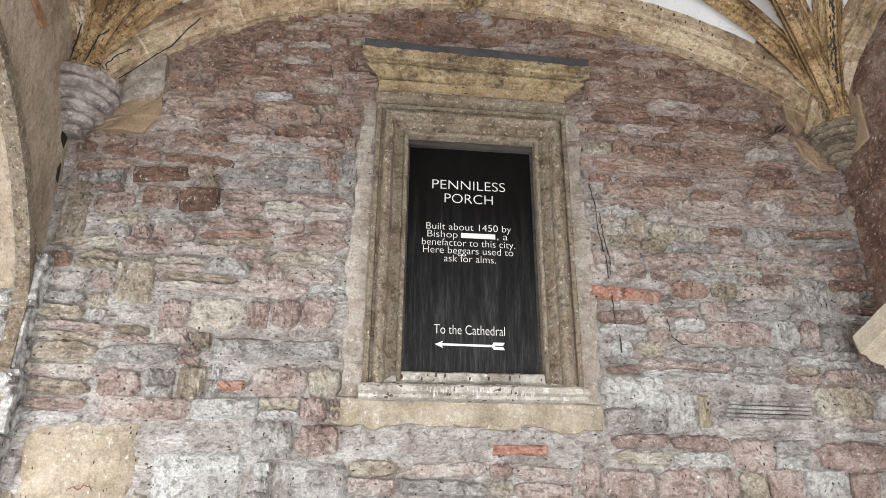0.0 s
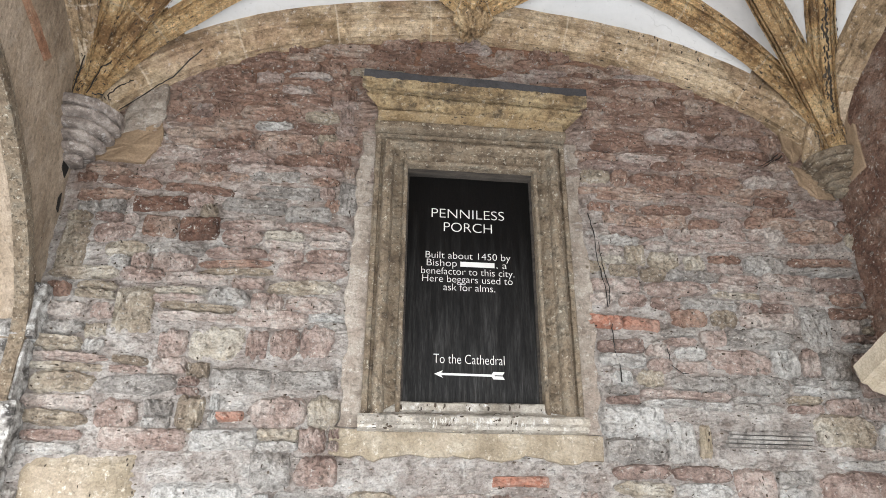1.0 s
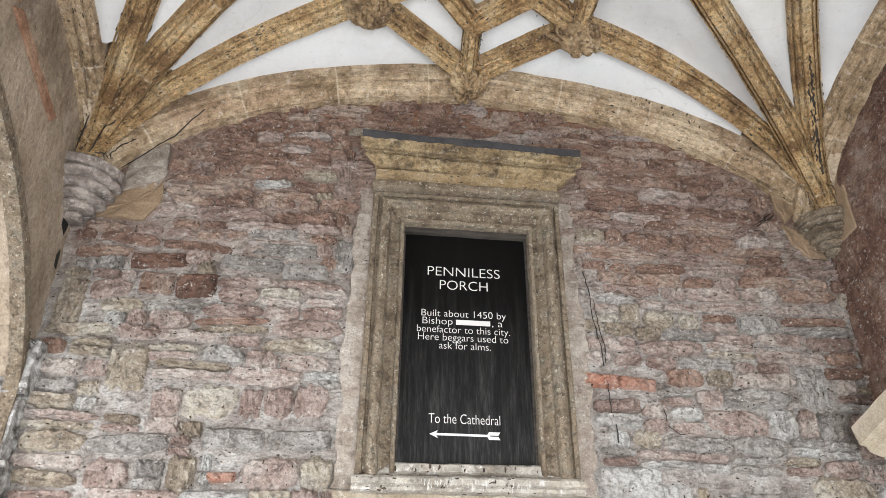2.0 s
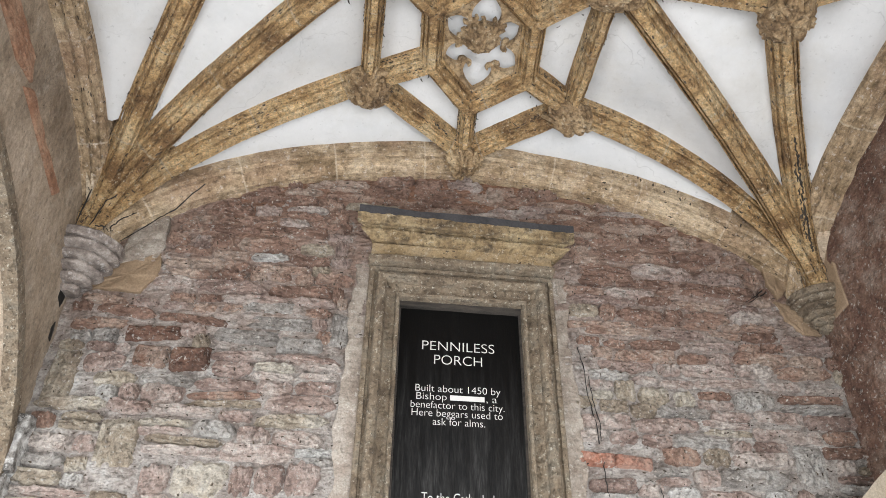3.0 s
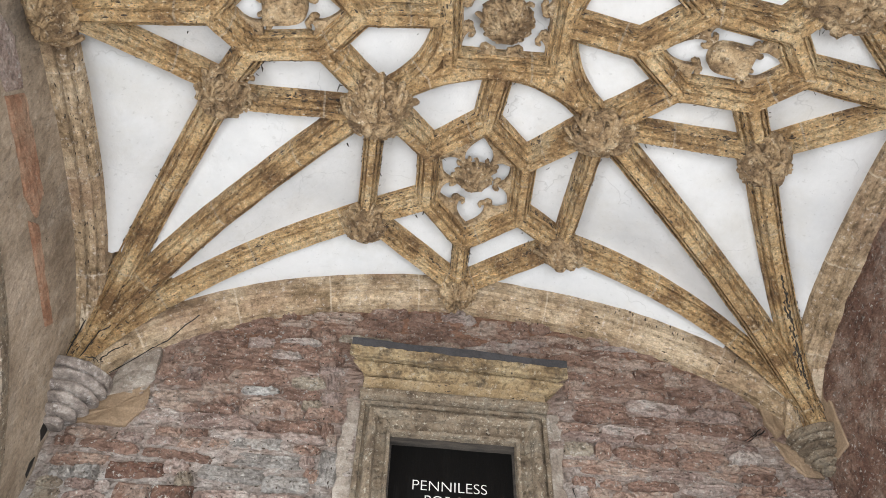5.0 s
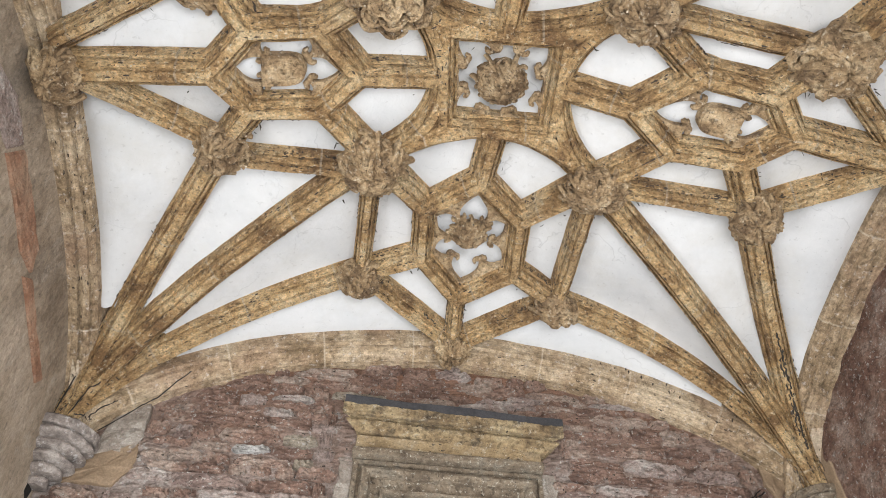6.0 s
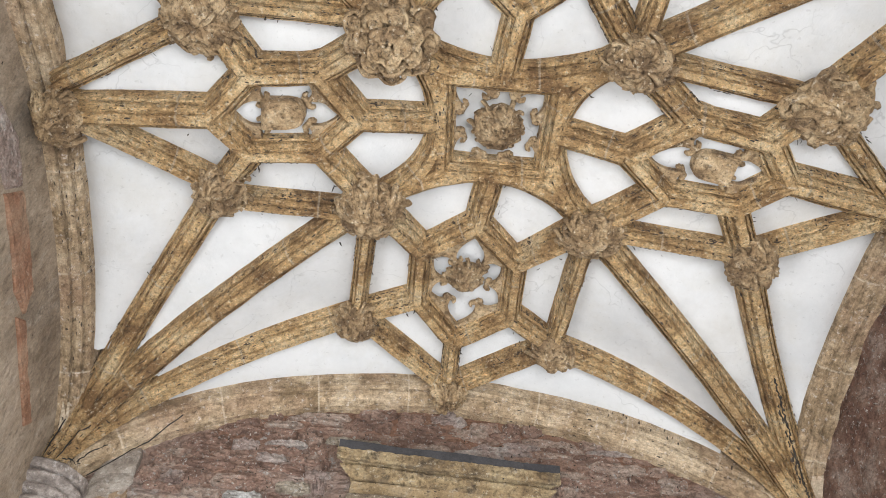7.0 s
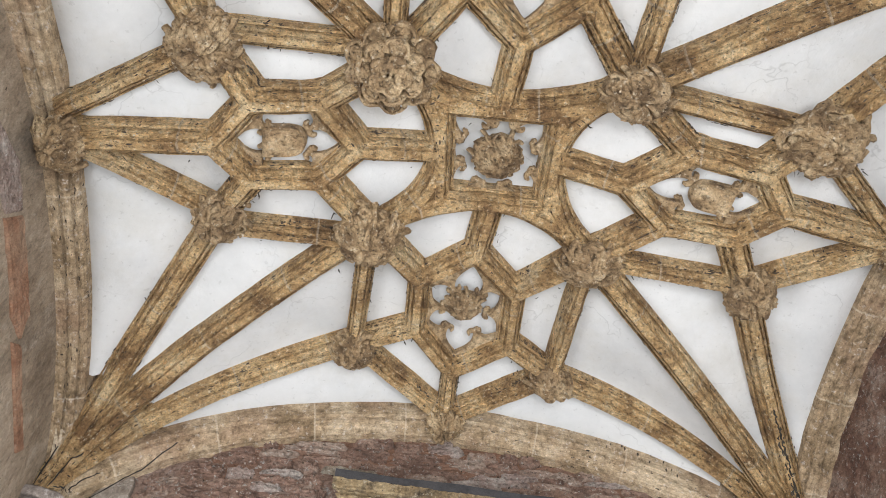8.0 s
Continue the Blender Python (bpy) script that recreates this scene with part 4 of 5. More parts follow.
        out.append(wob(wob(v, 0.006, 16), 0.0035, 45))
    me = mesh_from(out, faces, smooth=True)
    me.set_sharp_from_angle(angle=radians(50))
    return part("boss", me, CARVED, vault, label)


for where, r, seed, kind, label, drop, sx, sy in (
        ("l", 0.185, 1, "leaf", "large carved leaf boss", 0.07, 1, 1), ("r", 0.165, 2, "leaf", "broken carved foliage boss", 0.05, 1.1, 0.85),
        ("l2", 0.205, 3, "flower", "carved double rose boss", 0.06, 1, 1), ("r2", 0.17, 4, "lump", "pale broken carved boss", 0.06, 1.15, 0.85),
        ("lw", 0.145, 5, "lump", "knotted carved foliage boss", 0.06, 1, 1), ("re", 0.150, 6, "lump", "bulky carved boss", 0.07, 0.95, 1.1),
        ("lw2", 0.175, 7, "leaf", "carved leaf boss", 0.06, 1, 1), ("re2", 0.195, 8, "lump", "worn rounded carved boss", 0.07, 1.1, 0.95),
        ("ln", 0.145, 9, "leaf", "small carved foliage boss", 0.05, 1, 1), ("rn", 0.125, 10, "lump", "broken dark carved boss", 0.045, 1.25, 0.9),
        ("crown_w", 0.125, 11, "leaf", "carved leaf boss at the wall", 0.04, 0.9, 1.2), ("crown_e", 0.125, 12, "leaf", "carved leaf boss at the wall", 0.04, 0.9, 1.2),
        ("crown_n", 0.125, 13, "lump", "worn carved boss at the wall", 0.02, 1.0, 0.85), ("s_crown_n", 0.125, 14, "lump", "worn carved boss at the wall", 0.02, 1.0, 0.85),
        ("s_ln", 0.145, 15, "leaf", "small carved foliage boss", 0.05, 1, 1), ("s_rn", 0.14, 16, "leaf", "small carved foliage boss", 0.05, 1, 1)):
    boss(where, r, seed, kind, label, drop, sx, sy)


# ---------------------------------------------------------------- foiled panels inside the cells
def cell_plane(names):
    p = np.array([tuple(N[k]) for k in names])
    sol = np.linalg.lstsq(np.column_stack((np.ones(len(p)), p[:, :2])), p[:, 2], rcond=None)[0]
    c = p.mean(0)
    return p, c, lambda x, y: sol[0] + sol[1] * x + sol[2] * y


def foils(key, cusps, depth=0.40, open_=0.90, lift=0.055, width=0.15):
    """A thin plate with cusps round a foiled opening, set up inside a cell's rim."""
    p, c, height = cell_plane(CELLS[key])
    panel = part("tracery", None or bpy.data.meshes.new("tracery"), RIB, vault, "cusped stone tracery")
    seg = 180
    outer, inner = [], []
    for i in range(seg):
        a = 2 * math.pi * i / seg
        d = np.array((math.cos(a), math.sin(a)))
        best = 9.0
        for u, v in zip(p, np.roll(p, -1, 0)):
            e, q = v[:2] - u[:2], u[:2] - c[:2]
            den = d[0] * e[1] - d[1] * e[0]
            if abs(den) > 1e-9:
                t = (q[0] * e[1] - q[1] * e[0]) / den
                w2 = (q[0] * d[1] - q[1] * d[0]) / den
                if t > 0 and -1e-6 <= w2 <= 1 + 1e-6:
                    best = min(best, t)
        ri = best - 0.052
        bump = max(math.exp(-max(0.0, abs((a - k + math.pi) % (2 * math.pi) - math.pi) - 0.035) / width) for k in cusps)
        rin = ri * open_ * (1 - depth * bump)
        outer.append((d * (best - 0.02), a))
        inner.append(d * rin)
    verts, faces = [], []
    for off, ring in ((lift, [o for o, _ in outer]), (lift, inner), (lift + 0.035, inner), (lift + 0.035, [o for o, _ in outer])):
        for q in ring:
            x, y = c[0] + q[0], c[1] + q[1]
            verts.append(wob((x, y, height(x, y) + off), 0.003, 20))
    for r in range(3):
        for i in range(seg):
            i2 = (i + 1) % seg
            faces.append((r * seg + i, r * seg + i2, (r + 1) * seg + i2, (r + 1) * seg + i))
    me = mesh_from(verts, faces)
    me.materials.append(CARVED)
    panel.data = me
    for k in cusps:
        i = int(round(k / (2 * math.pi) * seg)) % seg
        q = inner[i]
        x, y = c[0] + q[0], c[1] + q[1]
        vs, fs = [], []
        n = np.array((-q[1], q[0])) / (np.hypot(*q) + 1e-6)
        out = q / (np.hypot(*q) + 1e-6)
        for sgn in (-1, 1):
            for step, (along, back, r) in enumerate(((0.010, -0.004, 0.017), (0.024, -0.006, 0.016), (0.035, 0.003, 0.014), (0.038, 0.014, 0.010))):
                cx, cy = x + n[0] * along * sgn + out[0] * back, y + n[1] * along * sgn + out[1] * back
                add_lump(vs, fs, Vector((cx, cy, height(x, y) + lift + 0.012)), r, r, 0.020, k + sgn + step, 0.18, 10, 7)
        part("cusp_tip", mesh_from(vs, fs, smooth=True), CARVED, panel)
    return panel, Vector(c), height


def angles(*deg):
    return [radians(d) % (2 * math.pi) for d in deg]


north_panel, cn, hn = foils("north", angles(60, 120, 180, 240, 300, 0), 0.36, 0.86, 0.085, 0.12)
foils("south", angles(60, 120, 180, 240, 300, 0), 0.36, 0.86, 0.085, 0.12)
west_panel, cw, hw = foils("west", angles(32, 148, 212, 328), 0.34, 0.86, 0.090, 0.12)
east_panel, ce, he = foils("east", angles(32, 148, 212, 328), 0.34, 0.86, 0.090, 0.12)
mid_panel, cm, hm = foils("middle", angles(22, 68, 112, 158, 202, 248, 292, 338), 0.18, 0.90, 0.085, 0.08)


def shield(centre, height, turn, parent, size=0.102):
    """A heater shield, slightly hollow, with its point along the turn."""
    out = []
    for i in range(29):
        v = -1 + 2 * i / 28
        out.append((size * (1.0 - 0.0 * v) * (0.15 + 0.85 * math.sqrt(max(0, 1 - abs(v) ** 2.6))), v * size * 0.80))
    out = [(-size, size * 0.80)][::-1] + [(-size, -size * 0.80)] + out
    verts, faces = [], []
    n = len(out)
    for ins, off in ((1.0, 0.125), (1.0, 0.070), (0.93, 0.058), (0.85, 0.066), (0.5, 0.060)):
        for u, v in out:
            u, v = u * ins, v * ins
            x, y = centre.x + u * turn, centre.y + v
            verts.append(wob((x, y, height(x, y) + off), 0.0012, 20))
    verts.append(Vector((centre.x, centre.y, height(centre.x, centre.y) + 0.055)))
    for r in range(4):
        for i in range(n):
            i2 = (i + 1) % n
            faces.append((r * n + i, r * n + i2, (r + 1) * n + i2, (r + 1) * n + i))
    faces += [(4 * n + i, 4 * n + (i + 1) % n, 5 * n) for i in range(n)]
    bm = bmesh.new()
    bm.from_mesh(mesh_from(verts, faces))
    return part("shield", bm, CARVED, vault, "plain carved stone shield")


shield(cw + Vector((-0.01, 0, 0)), hw, 1, west_panel)
shield(ce + Vector((0.01, 0, 0)), he, -1, east_panel)
N["leaf_n"] = Vector((cn.x - 0.01, cn.y - 0.04, hn(cn.x, cn.y) + 0.085))
N["leaf_s"] = Vector((cn.x, 2 * CY - cn.y, hn(cn.x, cn.y) + 0.085))
N["leaf_m"] = Vector((cm.x, cm.y, hm(cm.x, cm.y) + 0.075))
boss("leaf_n", 0.105, 21, "leaf", "small carved leaf in the opening", 0.03, 1.15, 0.9)
boss("leaf_s", 0.105, 22, "leaf", "small carved leaf in the opening", 0.03, 1.0, 1.0)
boss("leaf_m", 0.132, 23, "leaf", "carved foliate boss in the opening", 0.05, 1.1, 0.95)

# ---------------------------------------------------------------- edges of the two archways
JAMB = [(-0.02, -0.02), (0.10, -0.02), (0.105, 0.012), (0.085, 0.03), (0.055, 0.026), (0.045, 0.045), (0.0, 0.05), (-0.02, 0.05)]


def arch_ring(name, x, sgn, j0, j1, spring, crown, parent, mat):
    pts3 = [(x, j1, z) for z in np.linspace(0, spring - 0.02, 24)]
    for i in range(61):
        y = j1 + (j0 - j1) * (0.5 - 0.5 * math.cos(math.pi * i / 60))
        pts3.append((x, y, four_centred(y, j0, j1, spring, crown)))
    pts3 += [(x, j0, z) for z in np.linspace(spring - 0.02, 0, 24)]
    me = sweep(pts3, [(u * sgn, h) for u, h in JAMB], up=Vector((sgn, 0, 0)), rough=0.004)
    return part(name, me, mat, parent)


arch_ring("arch_moulding", WX, 1, *WJ, 2.70, 4.0, wall_west, LICHEN_STONE)
arch_ring("arch_moulding", EX, -1, *EJ, 2.62, 3.55, wall_east, CREAM)
for i in range(10):
    z0, z1 = i * 0.30 + 0.004, (i + 1) * 0.30 - 0.004
    d = 0.012 * (i % 2)
    part("quoin", box(WX - 0.40 + 4 * d, WX + 0.115 + 2 * d - 0.006 * i, -0.094 - d, 0.02, z0, z1, 0.014, 6, 0.014), QUOIN, wall_west, "whitened and blackened corner stone")
# Cream impost of the east archway.
IMPOST = [(-0.16, 0.0), (0.02, 0.0), (0.035, 0.03), (0.10, 0.055), (0.105, 0.09), (0.16, 0.115), (0.17, 0.15), (0.20, 0.16), (0.20, 0.26), (-0.16, 0.26)]
imp = sweep([(EX - 0.15, -0.28 - 0.04 * i, 2.43 + 0.012 * i) for i in range(16)], [(u * 1.0, h) for u, h in IMPOST], rough=0.003)
impost = part("impost_moulding", imp, CREAM, wall_east, "cream stone impost moulding")

# Rough face of the east wall.
ys, zs = np.arange(SY, 0.03, 0.035), np.arange(1.5, 5.4, 0.03)
verts, faces = [], []
for z in zs:
    for y in ys:
        p = Vector((EX, y, z))
        d = 0.02 + 0.020 * noise.noise(p * 5.0) + 0.012 * noise.noise(p * 12.0) + 0.006 * noise.noise(p * 30.0)
        verts.append((EX - max(d, -0.01), y, z))
w = len(ys)
for j in range(len(zs) - 1):
    for i in range(w - 1):
        if zs[j] > (four_centred(ys[i], EJ[0], EJ[1], 2.62, 3.55) + 0.06 if EJ[0] - 0.05 < ys[i] < EJ[1] + 0.05 else 0):
            a = j * w + i
            faces.append((a, a + 1, a + w + 1, a + w))
part("rubble_face", mesh_from(verts, faces), STONE_DEEP_RED, wall_east)

# ---------------------------------------------------------------- cracks, drips and cables
def strip(name, pts3, width, mat, parent, seed=0, label=""):
    """A thin, uneven, tapering line laid on a surface: a crack or a drip."""
    cu = bpy.data.curves.new(name, "CURVE")
    cu.dimensions, cu.bevel_depth, cu.bevel_resolution = "3D", width, 1
    sp = cu.splines.new("POLY")
    rng = random.Random(seed)
    fine = []
    for a, b in zip(pts3[:-1], pts3[1:]):
        fine += [Vector(a).lerp(Vector(b), i / 5) for i in range(5)]
    fine.append(Vector(pts3[-1]))
    sp.points.add(len(fine) - 1)
    for q, p in zip(sp.points, fine):
        q.co = (p.x + rng.uniform(-1, 1) * width * 1.2, p.y, p.z + rng.uniform(-1, 1) * width, 1)
        q.radius = rng.uniform(0.5, 1.2)
    tmp = bpy.data.objects.new(name, cu)
    scene.collection.objects.link(tmp)
    me = bpy.data.meshes.new_from_object(tmp.evaluated_get(bpy.context.evaluated_depsgraph_get()))
    bpy.data.objects.remove(tmp)
    me.materials.clear()
    return part(name, me, mat, parent, label)


strip("crack", [(0.69, -0.022, 3.60), (0.71, -0.022, 3.48), (0.72, -0.024, 3.30), (0.745, -0.024, 3.15), (0.755, -0.024, 3.02)], 0.0036, WIRE, wall_north, 1, "dark settlement crack")
strip("crack", [(0.765, -0.022, 2.92), (0.765, -0.022, 2.80), (0.78, -0.022, 2.72), (0.79, -0.022, 2.60)], 0.0034, WIRE, wall_north, 2, "dark settlement crack")
strip("crack", [(0.735, -0.022, 3.42), (0.745, -0.022, 3.28), (0.77, -0.022, 3.14), (0.765, -0.022, 3.04)], 0.0026, WIRE, wall_north, 3, "dark settlement crack")
strip("crack", [(1.06, -0.022, 2.80), (1.07, -0.022, 2.70), (1.13, -0.022, 2.66), (1.16, -0.022, 2.66)], 0.0026, WIRE, wall_north, 4, "dark settlement crack")
rng = random.Random(7)
CHALK = plain("bird_lime", (0.56, 0.55, 0.52), 0.9)
for i in range(44):
    x = rng.uniform(-0.24, 0.30)
    z1 = 2.375 - rng.uniform(0, 0.03)
    strip("drip", [(x, -0.110, z1), (x + rng.uniform(-0.004, 0.004), -0.110, z1 - rng.uniform(0.01, 0.03))], rng.uniform(0.001, 0.0024), CHALK, niche, i)

# Dead creeper stems over the corbels.
for i, line in enumerate(([(-2.22, -0.27, 4.03), (-2.19, -0.30, 4.30)], [(-2.13, -0.30, 4.02), (-2.09, -0.30, 4.20), (-2.04, -0.30, 4.25)],
                          [(-2.02, -0.30, 4.01), (-1.98, -0.26, 4.12), (-1.95, -0.20, 4.20)], [(-1.97, -0.22, 3.98), (-1.84, -0.10, 4.26), (-1.78, -0.09, 4.33), (-1.62, -0.16, 4.50)],
                          [(-2.10, -0.30, 4.02), (-2.05, -0.28, 4.03)], [(1.82, -0.03, 4.0), (1.95, -0.035, 4.09)], [(1.84, -0.03, 4.0), (1.97, -0.035, 4.08)])):
    ob = strip("creeper_stem", line, 0.0038, WIRE, None, 40 + i)
    tagged(ob, "thin black dead creeper stem clinging to stone", "stem", group="dead creeper stems")
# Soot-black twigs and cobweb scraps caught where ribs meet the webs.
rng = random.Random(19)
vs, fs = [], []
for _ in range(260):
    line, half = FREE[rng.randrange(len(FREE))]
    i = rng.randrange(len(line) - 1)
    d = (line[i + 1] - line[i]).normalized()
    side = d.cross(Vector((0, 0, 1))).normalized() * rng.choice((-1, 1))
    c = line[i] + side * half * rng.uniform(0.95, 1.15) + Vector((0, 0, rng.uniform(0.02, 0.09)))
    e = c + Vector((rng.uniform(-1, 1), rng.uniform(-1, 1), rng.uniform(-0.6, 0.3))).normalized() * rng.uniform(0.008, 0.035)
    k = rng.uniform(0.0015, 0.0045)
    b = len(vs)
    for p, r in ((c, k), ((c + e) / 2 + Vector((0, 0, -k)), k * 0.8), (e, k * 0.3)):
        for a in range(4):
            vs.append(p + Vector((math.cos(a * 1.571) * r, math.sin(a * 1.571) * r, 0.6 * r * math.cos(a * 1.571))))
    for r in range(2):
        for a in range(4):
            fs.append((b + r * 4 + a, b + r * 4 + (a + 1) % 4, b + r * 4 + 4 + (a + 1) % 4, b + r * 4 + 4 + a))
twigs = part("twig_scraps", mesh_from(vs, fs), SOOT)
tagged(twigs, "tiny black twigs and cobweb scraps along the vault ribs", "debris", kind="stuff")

# Black plates painting the dark of holes beside the corner, and a scrawl of red crayon on the pale block.
slab("hole", [(-0.045, 3.44), (-0.015, 3.43), (-0.010, 3.50), (-0.030, 3.54), (-0.05, 3.50)], "x", WX, 0.006, WIRE, wall_west, 0.006)
slab("hole", [(-0.10, 3.66), (-0.04, 3.62), (-0.03, 3.70), (-0.08, 3.78), (-0.11, 3.74)], "x", WX, 0.006, WIRE, wall_west, 0.006)
RED_WAX = plain("red_wax", (0.16, 0.05, 0.035), 0.7)
strip("red_scrawl", [(-1.86, -0.033, 1.865), (-1.83, -0.033, 1.885), (-1.81, -0.033, 1.868), (-1.79, -0.033, 1.888), (-1.76, -0.033, 1.885), (-1.75, -0.033, 1.868)], 0.003, RED_WAX, wall_north, 70)
# Black crust along the sooty rib in the north-east corner.
for k in range(5):
    line = [p + Vector((0.012 * math.sin(k * 2.1), 0.008 * k - 0.016, 0.006)) for p in curve("ne", "re", 30, BULGE["re"])[9 + k % 3:22 - k]]
    strip("soot_crust", line, 0.006, SOOT, vault, 80 + k)

# ---------------------------------------------------------------- rubble stones of the north wall
rng = random.Random(11)
SHAPES = []
for k in range(18):
    verts, faces = [], []
    nx, nz = 13, 6
    cut = [rng.uniform(0.0, 0.45) if k > 3 else 0.05 for _ in range(4)]
    wild = 1.0 if k > 3 else 0.35
    for j in range(nz + 1):
        for i in range(nx + 1):
            u, v = i / nx * 2 - 1, j / nz * 2 - 1
            ex, ez = abs(u) ** 7, abs(v) ** 6
            pull = cut[(u > 0) + 2 * (v > 0)] * (abs(u) ** 2 * abs(v) ** 2)
            x = u * 0.5 * (1 - pull) + 0.05 * wild * noise.noise((k * 9.1, v * 2.5, u * 2)) + 0.022 * noise.noise((k * 2.1, v * 6, u * 6))
            z = v * 0.5 * (1 - pull * 0.8) + 0.13 * wild * noise.noise((u * 2.6, k * 5.3, v)) + 0.06 * noise.noise((u * 6, k * 1.3, v * 3))
            front = (1 - max(ex, ez)) ** 0.5
            y = -front * (0.85 + 0.30 * noise.noise((u * 3.2 + k * 7, v * 1.6, 3.0)) + 0.30 * noise.noise((u * 8 + k * 3, v * 3, 9.0)) + 0.26 * noise.noise((u * 16 + k * 3, v * 6, 5.0)))
            verts.append((x, y, z))
    for j in range(nz):
        for i in range(nx):
            a = j * (nx + 1) + i
            faces.append((a, a + 1, a + nx + 2, a + nx + 1))
    SHAPES.append((verts, faces))
SHAPE_MESH = {}


def arch_line(x):
    s = max(0.0, 1 - abs(x - 0.02) / 2.16)
    return 4.0 + 0.90 * rise(s)


def pick(x, z):
    if z > 3.55:
        p = (0.72, 0.20, 0.01, 0.07)
    elif z > 2.85:
        p = (0.06, 0.50, 0.20, 0.24)
    else:
        p = (0.0, 0.42, 0.36, 0.22)
    if x > 0.7 and z > 2.9:
        p = (p[0] + 0.10, p[1] + 0.04, p[2] * 0.5, 1 - p[0] - p[1] - 0.14 - p[2] * 0.5)
    return rng.choices((STONE_RED, STONE_PINK, STONE_GREY, STONE_BUFF), p)[0]


FIXED = [(0.63, 0.835, 2.915, 2.985, BRICK), (0.845, 1.045, 2.905, 2.975, BRICK), (-1.80, -1.62, 3.32, 3.455, STONE_DEEP_RED), (-1.605, -1.40, 3.325, 3.46, STONE_DEEP_RED),
         (-1.87, -1.58, 3.49, 3.575, STONE_DEEP_RED), (-2.10, -1.60, 1.82, 2.16, ASHLAR), (0.10, 0.37, 2.07, 2.12, BRICK), (-1.27, -1.14, 2.35, 2.395, BRICK),
         (1.40, 1.90, 4.03, 4.12, STONE_RED), (0.93, 1.38, 4.27, 4.34, STONE_RED), (-1.79, -1.40, 2.20, 2.31, STONE_PINK), (-1.37, -1.06, 2.21, 2.31, STONE_GREY),
         (-0.76, -0.65, 3.53, 3.73, STONE_GREY), (1.88, 2.05, 2.86, 3.09, STONE_GREY), (-1.28, -0.98, 3.69, 3.78, STONE_GREY), (-1.22, -0.86, 3.60, 3.68, STONE_GREY),
         (-1.40, -1.05, 3.51, 3.59, STONE_GREY), (-1.04, -0.80, 3.47, 3.55, STONE_GREY), (-1.00, -0.70, 2.52, 2.61, STONE_GREY), (-1.32, -1.03, 2.50, 2.61, STONE_GREY),
         (-2.20, -2.06, 3.12, 3.40, STONE_BUFF), (-1.85, -1.66, 2.78, 3.02, STONE_BUFF), (1.18, 1.24, 2.24, 2.40, ASHLAR), (1.00, 1.16, 2.22, 2.42, STONE_GREY),
         (-0.95, -0.62, 1.80, 2.02, STONE_GREY), (-1.50, -1.10, 1.82, 2.06, STONE_GREY)]
KEEP_OUT = [(-0.675, 0.66, 2.16, 4.10), (-0.68, 0.71, 4.06, 4.44), (-2.14, -1.80, 3.80, 4.40), (2.0, 2.3, 3.80, 4.42), (1.30, 1.80, 2.27, 2.37)] + [f[:4] for f in FIXED]


def clear(x0, x1, z0, z1):
    return all(x1 < a + 0.02 or x0 > b - 0.02 or z1 < c + 0.012 or z0 > d - 0.012 for a, b, c, d in KEEP_OUT)


stones = list(FIXED)
z = 1.62
while z < 4.95:
    h = rng.choice((0.05, 0.06, 0.07, 0.075, 0.085, 0.10, 0.12))
    h *= 0.85 if z > 3.6 else (1.55 if z < 2.6 else 1.3 if z < 3.2 else 1.1)
    x = WX + rng.uniform(0, 0.12)
    while x < EX:
        length = rng.uniform(0.10, 0.22) if rng.random() < 0.45 else rng.uniform(0.2, 0.42)
        for tries in (1.0, 0.6, 0.35):
            x1 = min(x + length * tries, EX + 0.02)
            if clear(x, x1, z, z + h) and z + h < min(arch_line(x), arch_line(x1)) + 0.02 and x1 - x > 0.05:
                zc = z + rng.uniform(-0.012, 0.012) + 0.045 * noise.noise((x * 1.1, z * 1.5, 4.0))
                if h > 0.09 and rng.random() < 0.35:
                    stones.append((x, x1, zc, zc + h * 0.48, pick(x, z)))
                    stones.append((x, x1, zc + h * 0.52, zc + h, pick(x, z)))
                else:
                    stones.append((x, x1, zc, zc + h * rng.uniform(0.85, 1.12), pick(x, z)))
                break
        x = x + length * tries + rng.uniform(0.006, 0.03)
    z += h * 0.99 + 0.007
order = sorted(range(len(stones)), key=lambda i: i >= len(FIXED) and math.hypot((stones[i][0] + stones[i][1]) / 2, (stones[i][2] + stones[i][3]) / 2 - 2.9) + 1)
rest = {}
for rank, i in enumerate(order):
    x0, x1, z0, z1, mat = stones[i]
    k = rng.randrange(4) if i < len(FIXED) else rng.randrange(4, len(SHAPES))
    deep = 0.040 if mat in (ASHLAR, PATCH) else rng.uniform(0.034, 0.060)
    m4 = Matrix.LocRotScale(((x0 + x1) / 2, 0.022, (z0 + z1) / 2), Euler((0, radians(rng.uniform(-4, 4)), 0)), ((x1 - x0) * 1.10, deep, (z1 - z0) * 1.16))
    if rank < 300:
        key = (k, mat.name)
        if key not in SHAPE_MESH:
            SHAPE_MESH[key] = mesh_from(*SHAPES[k])
            SHAPE_MESH[key].materials.append(mat)
        ob = new("brick" if mat is BRICK else "stone", SHAPE_MESH[key])
        ob.parent = wall_north
        ob.matrix_basis = m4
    else:
        vs, fs = rest.setdefault(mat.name, ([], []))
        base = len(vs)
        vs.extend(m4 @ Vector(v) for v in SHAPES[k][0])
        fs.extend(tuple(base + a for a in f) for f in SHAPES[k][1])
for mname, (vs, fs) in rest.items():
    ob = part("small_stones", mesh_from(vs, fs), bpy.data.materials[mname], wall_north)
    tagged(ob, kind="stuff")
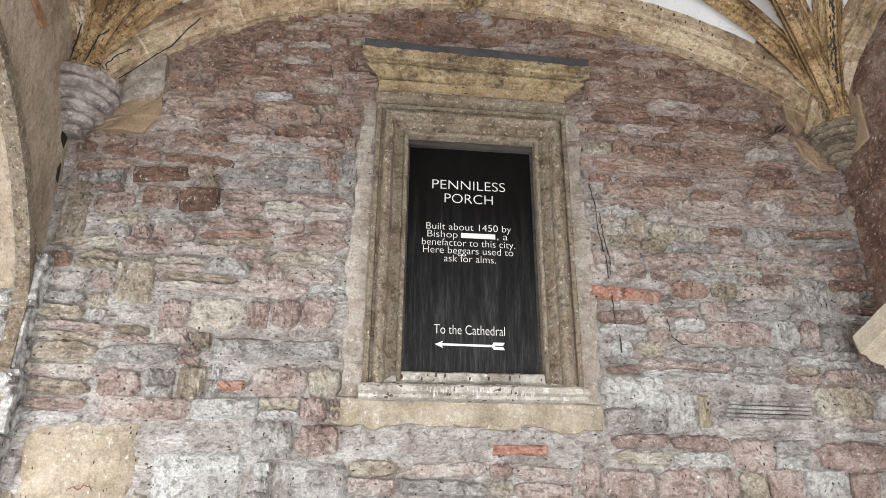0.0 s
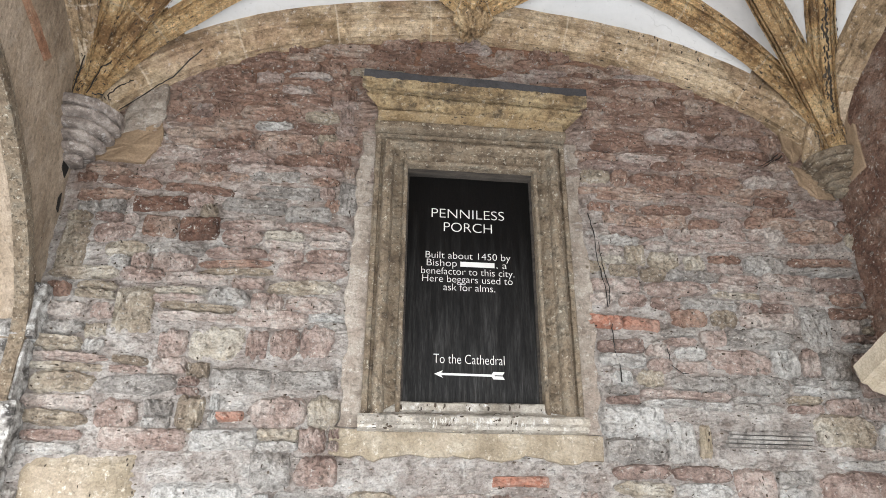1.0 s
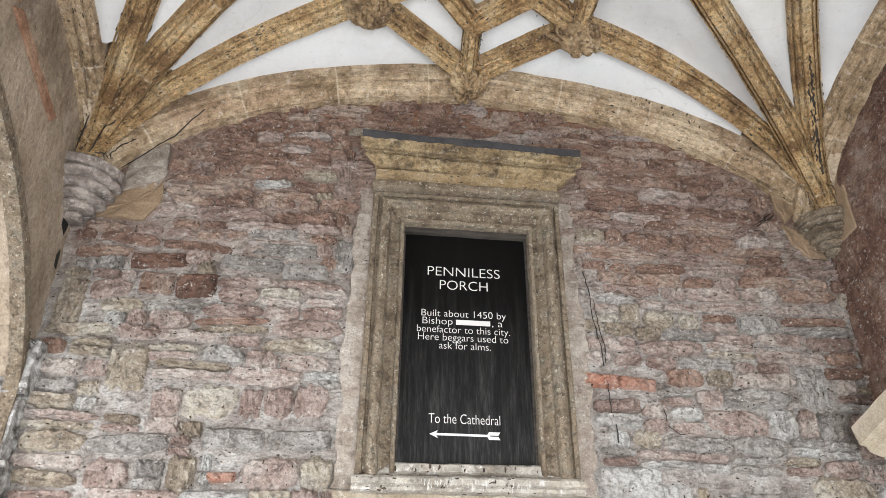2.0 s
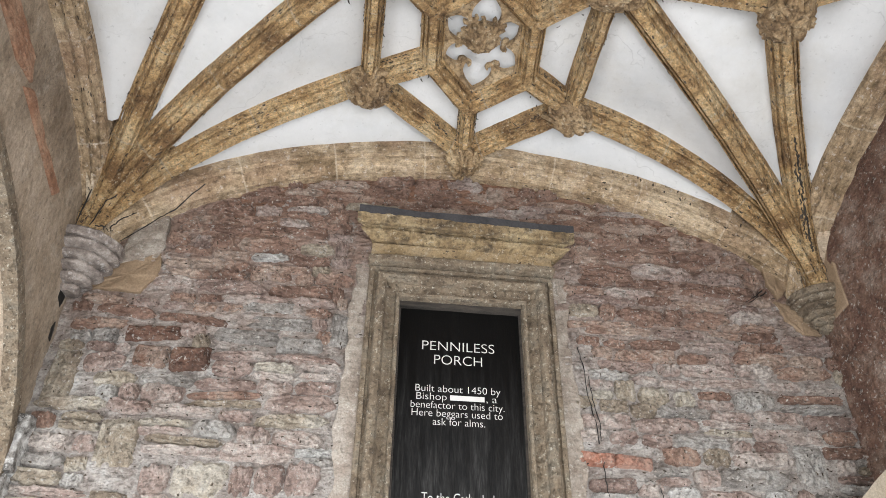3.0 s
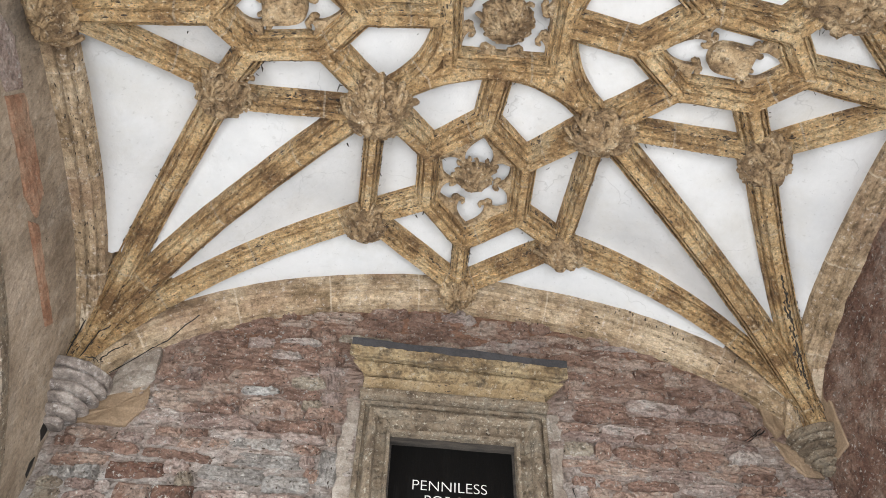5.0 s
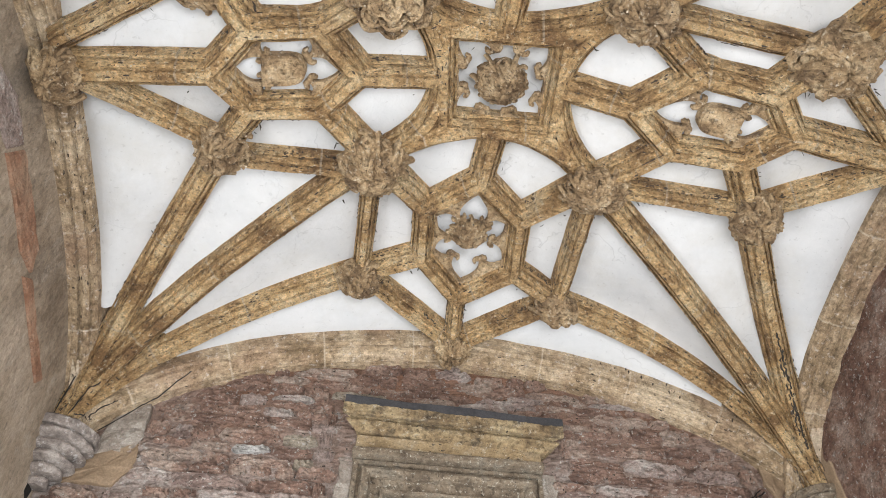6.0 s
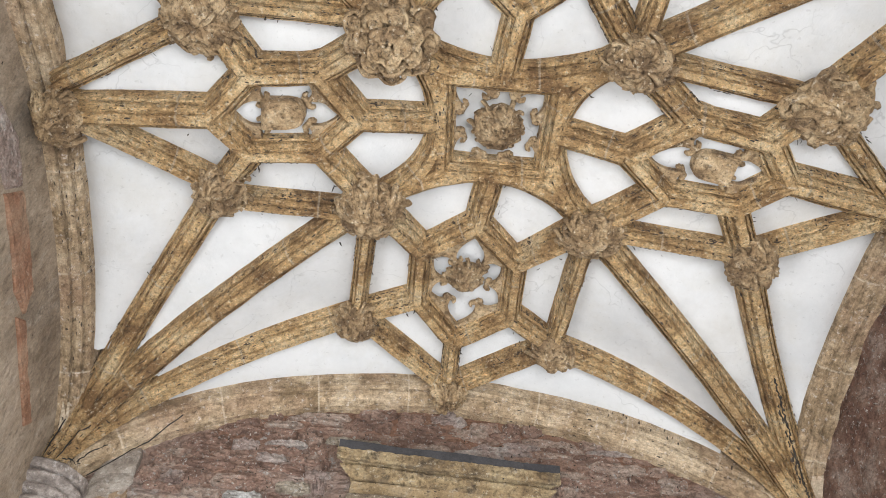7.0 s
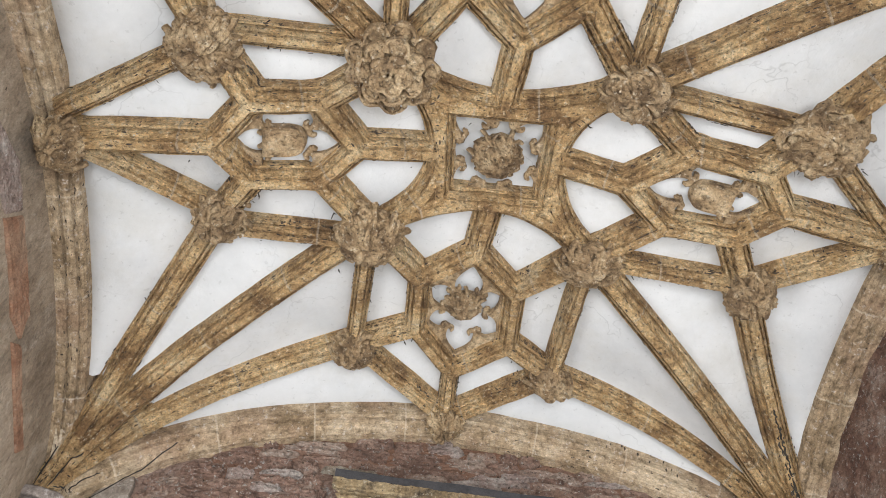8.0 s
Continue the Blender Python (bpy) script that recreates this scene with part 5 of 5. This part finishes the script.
for i in range(4):
    part("fluted_stone", box(1.31 + 0.01 * i, 1.78, -0.030, 0.02, 2.283 + i * 0.021, 2.299 + i * 0.021, 0.004, 3, 0.004), STONE_GREY, wall_north)


# ---------------------------------------------------------------- flaking, lichen and pits on the old surfaces
def flakes(name, sources, count, mat, parent, seed, size, long_=1.6, test=None, patchy=0.0):
    """Thin chips laid on faces of the given meshes, chosen by area."""
    rng = random.Random(seed)
    faces = []
    for ob in sources:
        m = ob.matrix_basis
        for f in ob.data.polygons:
            c = m @ f.center
            if test is None or test(c):
                ps = [m @ ob.data.vertices[v].co for v in f.vertices]
                area = sum((ps[i] - ps[0]).cross(ps[i + 1] - ps[0]).length for i in range(1, len(ps) - 1)) / 2
                faces.append((area, ob, f.index, c))
    total = np.cumsum([f[0] for f in faces])
    vs, fs = [], []
    for _ in range(count):
        _, ob, fi, c = faces[int(np.searchsorted(total, rng.uniform(0, total[-1])))]
        f = ob.data.polygons[fi]
        m = ob.matrix_basis
        n = (m.to_3x3().inverted().transposed() @ f.normal).normalized()
        ps = [m @ ob.data.vertices[v].co for v in f.vertices]
        i = rng.randrange(1, len(ps) - 1)
        u, v = sorted((rng.random(), rng.random()))
        c = ps[0] * u + ps[i] * (v - u) + ps[i + 1] * (1 - v)
        if patchy and noise.noise(c * 3.1 + Vector((seed * 7.0, 0, 0))) + 0.5 * noise.noise(c * 9.0) < patchy * rng.random() - 0.1:
            continue
        e = max(((b - a) for a, b in zip(ps, ps[1:] + ps[:1])), key=lambda d: d.length).normalized()
        g = n.cross(e)
        r = min(1.7 * size, size * math.exp(rng.gauss(0, 0.6)))
        k = rng.choice((5, 6, 7))
        b = len(vs)
        vs.append(c + n * 0.0026)
        for i in range(k):
            a = 2 * math.pi * i / k + rng.uniform(-0.3, 0.3)
            q = r * rng.uniform(0.45, 1.2)
            vs.append(c + e * (math.cos(a) * q * long_) + g * (math.sin(a) * q) + n * 0.0008)
        fs.extend((b, b + 1 + i, b + 1 + (i + 1) % k) for i in range(k))
    ob = part(name, mesh_from(vs, fs), mat, parent)
    return tagged(ob, kind="stuff")


PALE_FLAKE = material("pale_lime_flakes", [(0.3, (0.50, 0.41, 0.29)), (0.7, (0.66, 0.58, 0.46))], 30.0, bump=0.2)
WHITE_FLAKE = material("white_lime_flakes", [(0.3, (0.42, 0.37, 0.32)), (0.7, (0.56, 0.52, 0.47))], 30.0, bump=0.2)
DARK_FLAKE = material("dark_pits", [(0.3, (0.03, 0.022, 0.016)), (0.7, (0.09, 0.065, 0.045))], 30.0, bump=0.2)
RIBS = [o for o in vault.children if o.name.split(".")[0] in ("rib", "wall_rib", "cell_rim", "fillet_rib")]


def shown(c):
    return c.y > -3.2


flakes("lime_flakes", RIBS, 20000, PALE_FLAKE, vault, 1, 0.0022, 2.2, shown, 0.5)
flakes("dark_pits", RIBS, 26000, DARK_FLAKE, vault, 2, 0.0032, 3.0, shown, 0.6)
flakes("black_crust", RIBS, 8000, DARK_FLAKE, vault, 21, 0.0042, 2.6, lambda c: c.x > 0.9 and c.y > -3.2, 0.9)
flakes("dark_pits", [o for o in vault.children if o.name.split(".")[0] == "boss"], 1500, DARK_FLAKE, vault, 3, 0.0032, 1.4, shown)
flakes("lime_flakes", [o for o in vault.children if o.name.split(".")[0] == "boss"], 1100, PALE_FLAKE, vault, 4, 0.0036, 1.4, shown)
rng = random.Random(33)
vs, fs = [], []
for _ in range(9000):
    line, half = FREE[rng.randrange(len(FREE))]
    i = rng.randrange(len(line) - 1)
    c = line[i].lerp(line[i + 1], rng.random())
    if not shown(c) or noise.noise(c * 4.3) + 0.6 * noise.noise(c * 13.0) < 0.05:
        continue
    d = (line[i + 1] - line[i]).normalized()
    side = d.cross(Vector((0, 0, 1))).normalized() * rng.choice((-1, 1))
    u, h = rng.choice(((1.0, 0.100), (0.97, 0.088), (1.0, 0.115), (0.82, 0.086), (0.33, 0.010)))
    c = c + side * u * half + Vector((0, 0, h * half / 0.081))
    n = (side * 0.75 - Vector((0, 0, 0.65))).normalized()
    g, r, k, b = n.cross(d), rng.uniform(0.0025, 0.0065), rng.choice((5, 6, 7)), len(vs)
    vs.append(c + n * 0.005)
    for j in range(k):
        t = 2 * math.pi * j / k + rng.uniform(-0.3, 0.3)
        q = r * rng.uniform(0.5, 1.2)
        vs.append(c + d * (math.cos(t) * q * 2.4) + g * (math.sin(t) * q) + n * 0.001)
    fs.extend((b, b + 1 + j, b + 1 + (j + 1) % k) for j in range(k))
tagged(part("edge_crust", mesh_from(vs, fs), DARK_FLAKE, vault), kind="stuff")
PIECES = [wall_north] + [o for o in wall_north.children if o.name.split(".")[0] in ("stone", "brick", "small_stones")]
flakes("lime_flakes", PIECES, 4200, WHITE_FLAKE, wall_north, 5, 0.0030, 1.9, lambda c: 1.7 < c.z < 4.9)
flakes("dark_pits", PIECES, 4800, DARK_FLAKE, wall_north, 6, 0.0034, 2.2, lambda c: 1.7 < c.z < 4.9)
FRAME_PARTS = [o for o in niche.children if o.name.split(".")[0] in ("frame", "cornice", "sill", "frieze")]
flakes("lime_flakes", FRAME_PARTS, 900, PALE_FLAKE, niche, 7, 0.0028, 1.4)
flakes("dark_pits", FRAME_PARTS, 2600, DARK_FLAKE, niche, 8, 0.0042, 2.2, None, 0.5)
flakes("dark_pits", [wall_west], 260, DARK_FLAKE, wall_west, 9, 0.004, 1.3, lambda c: c.z > 1.8)
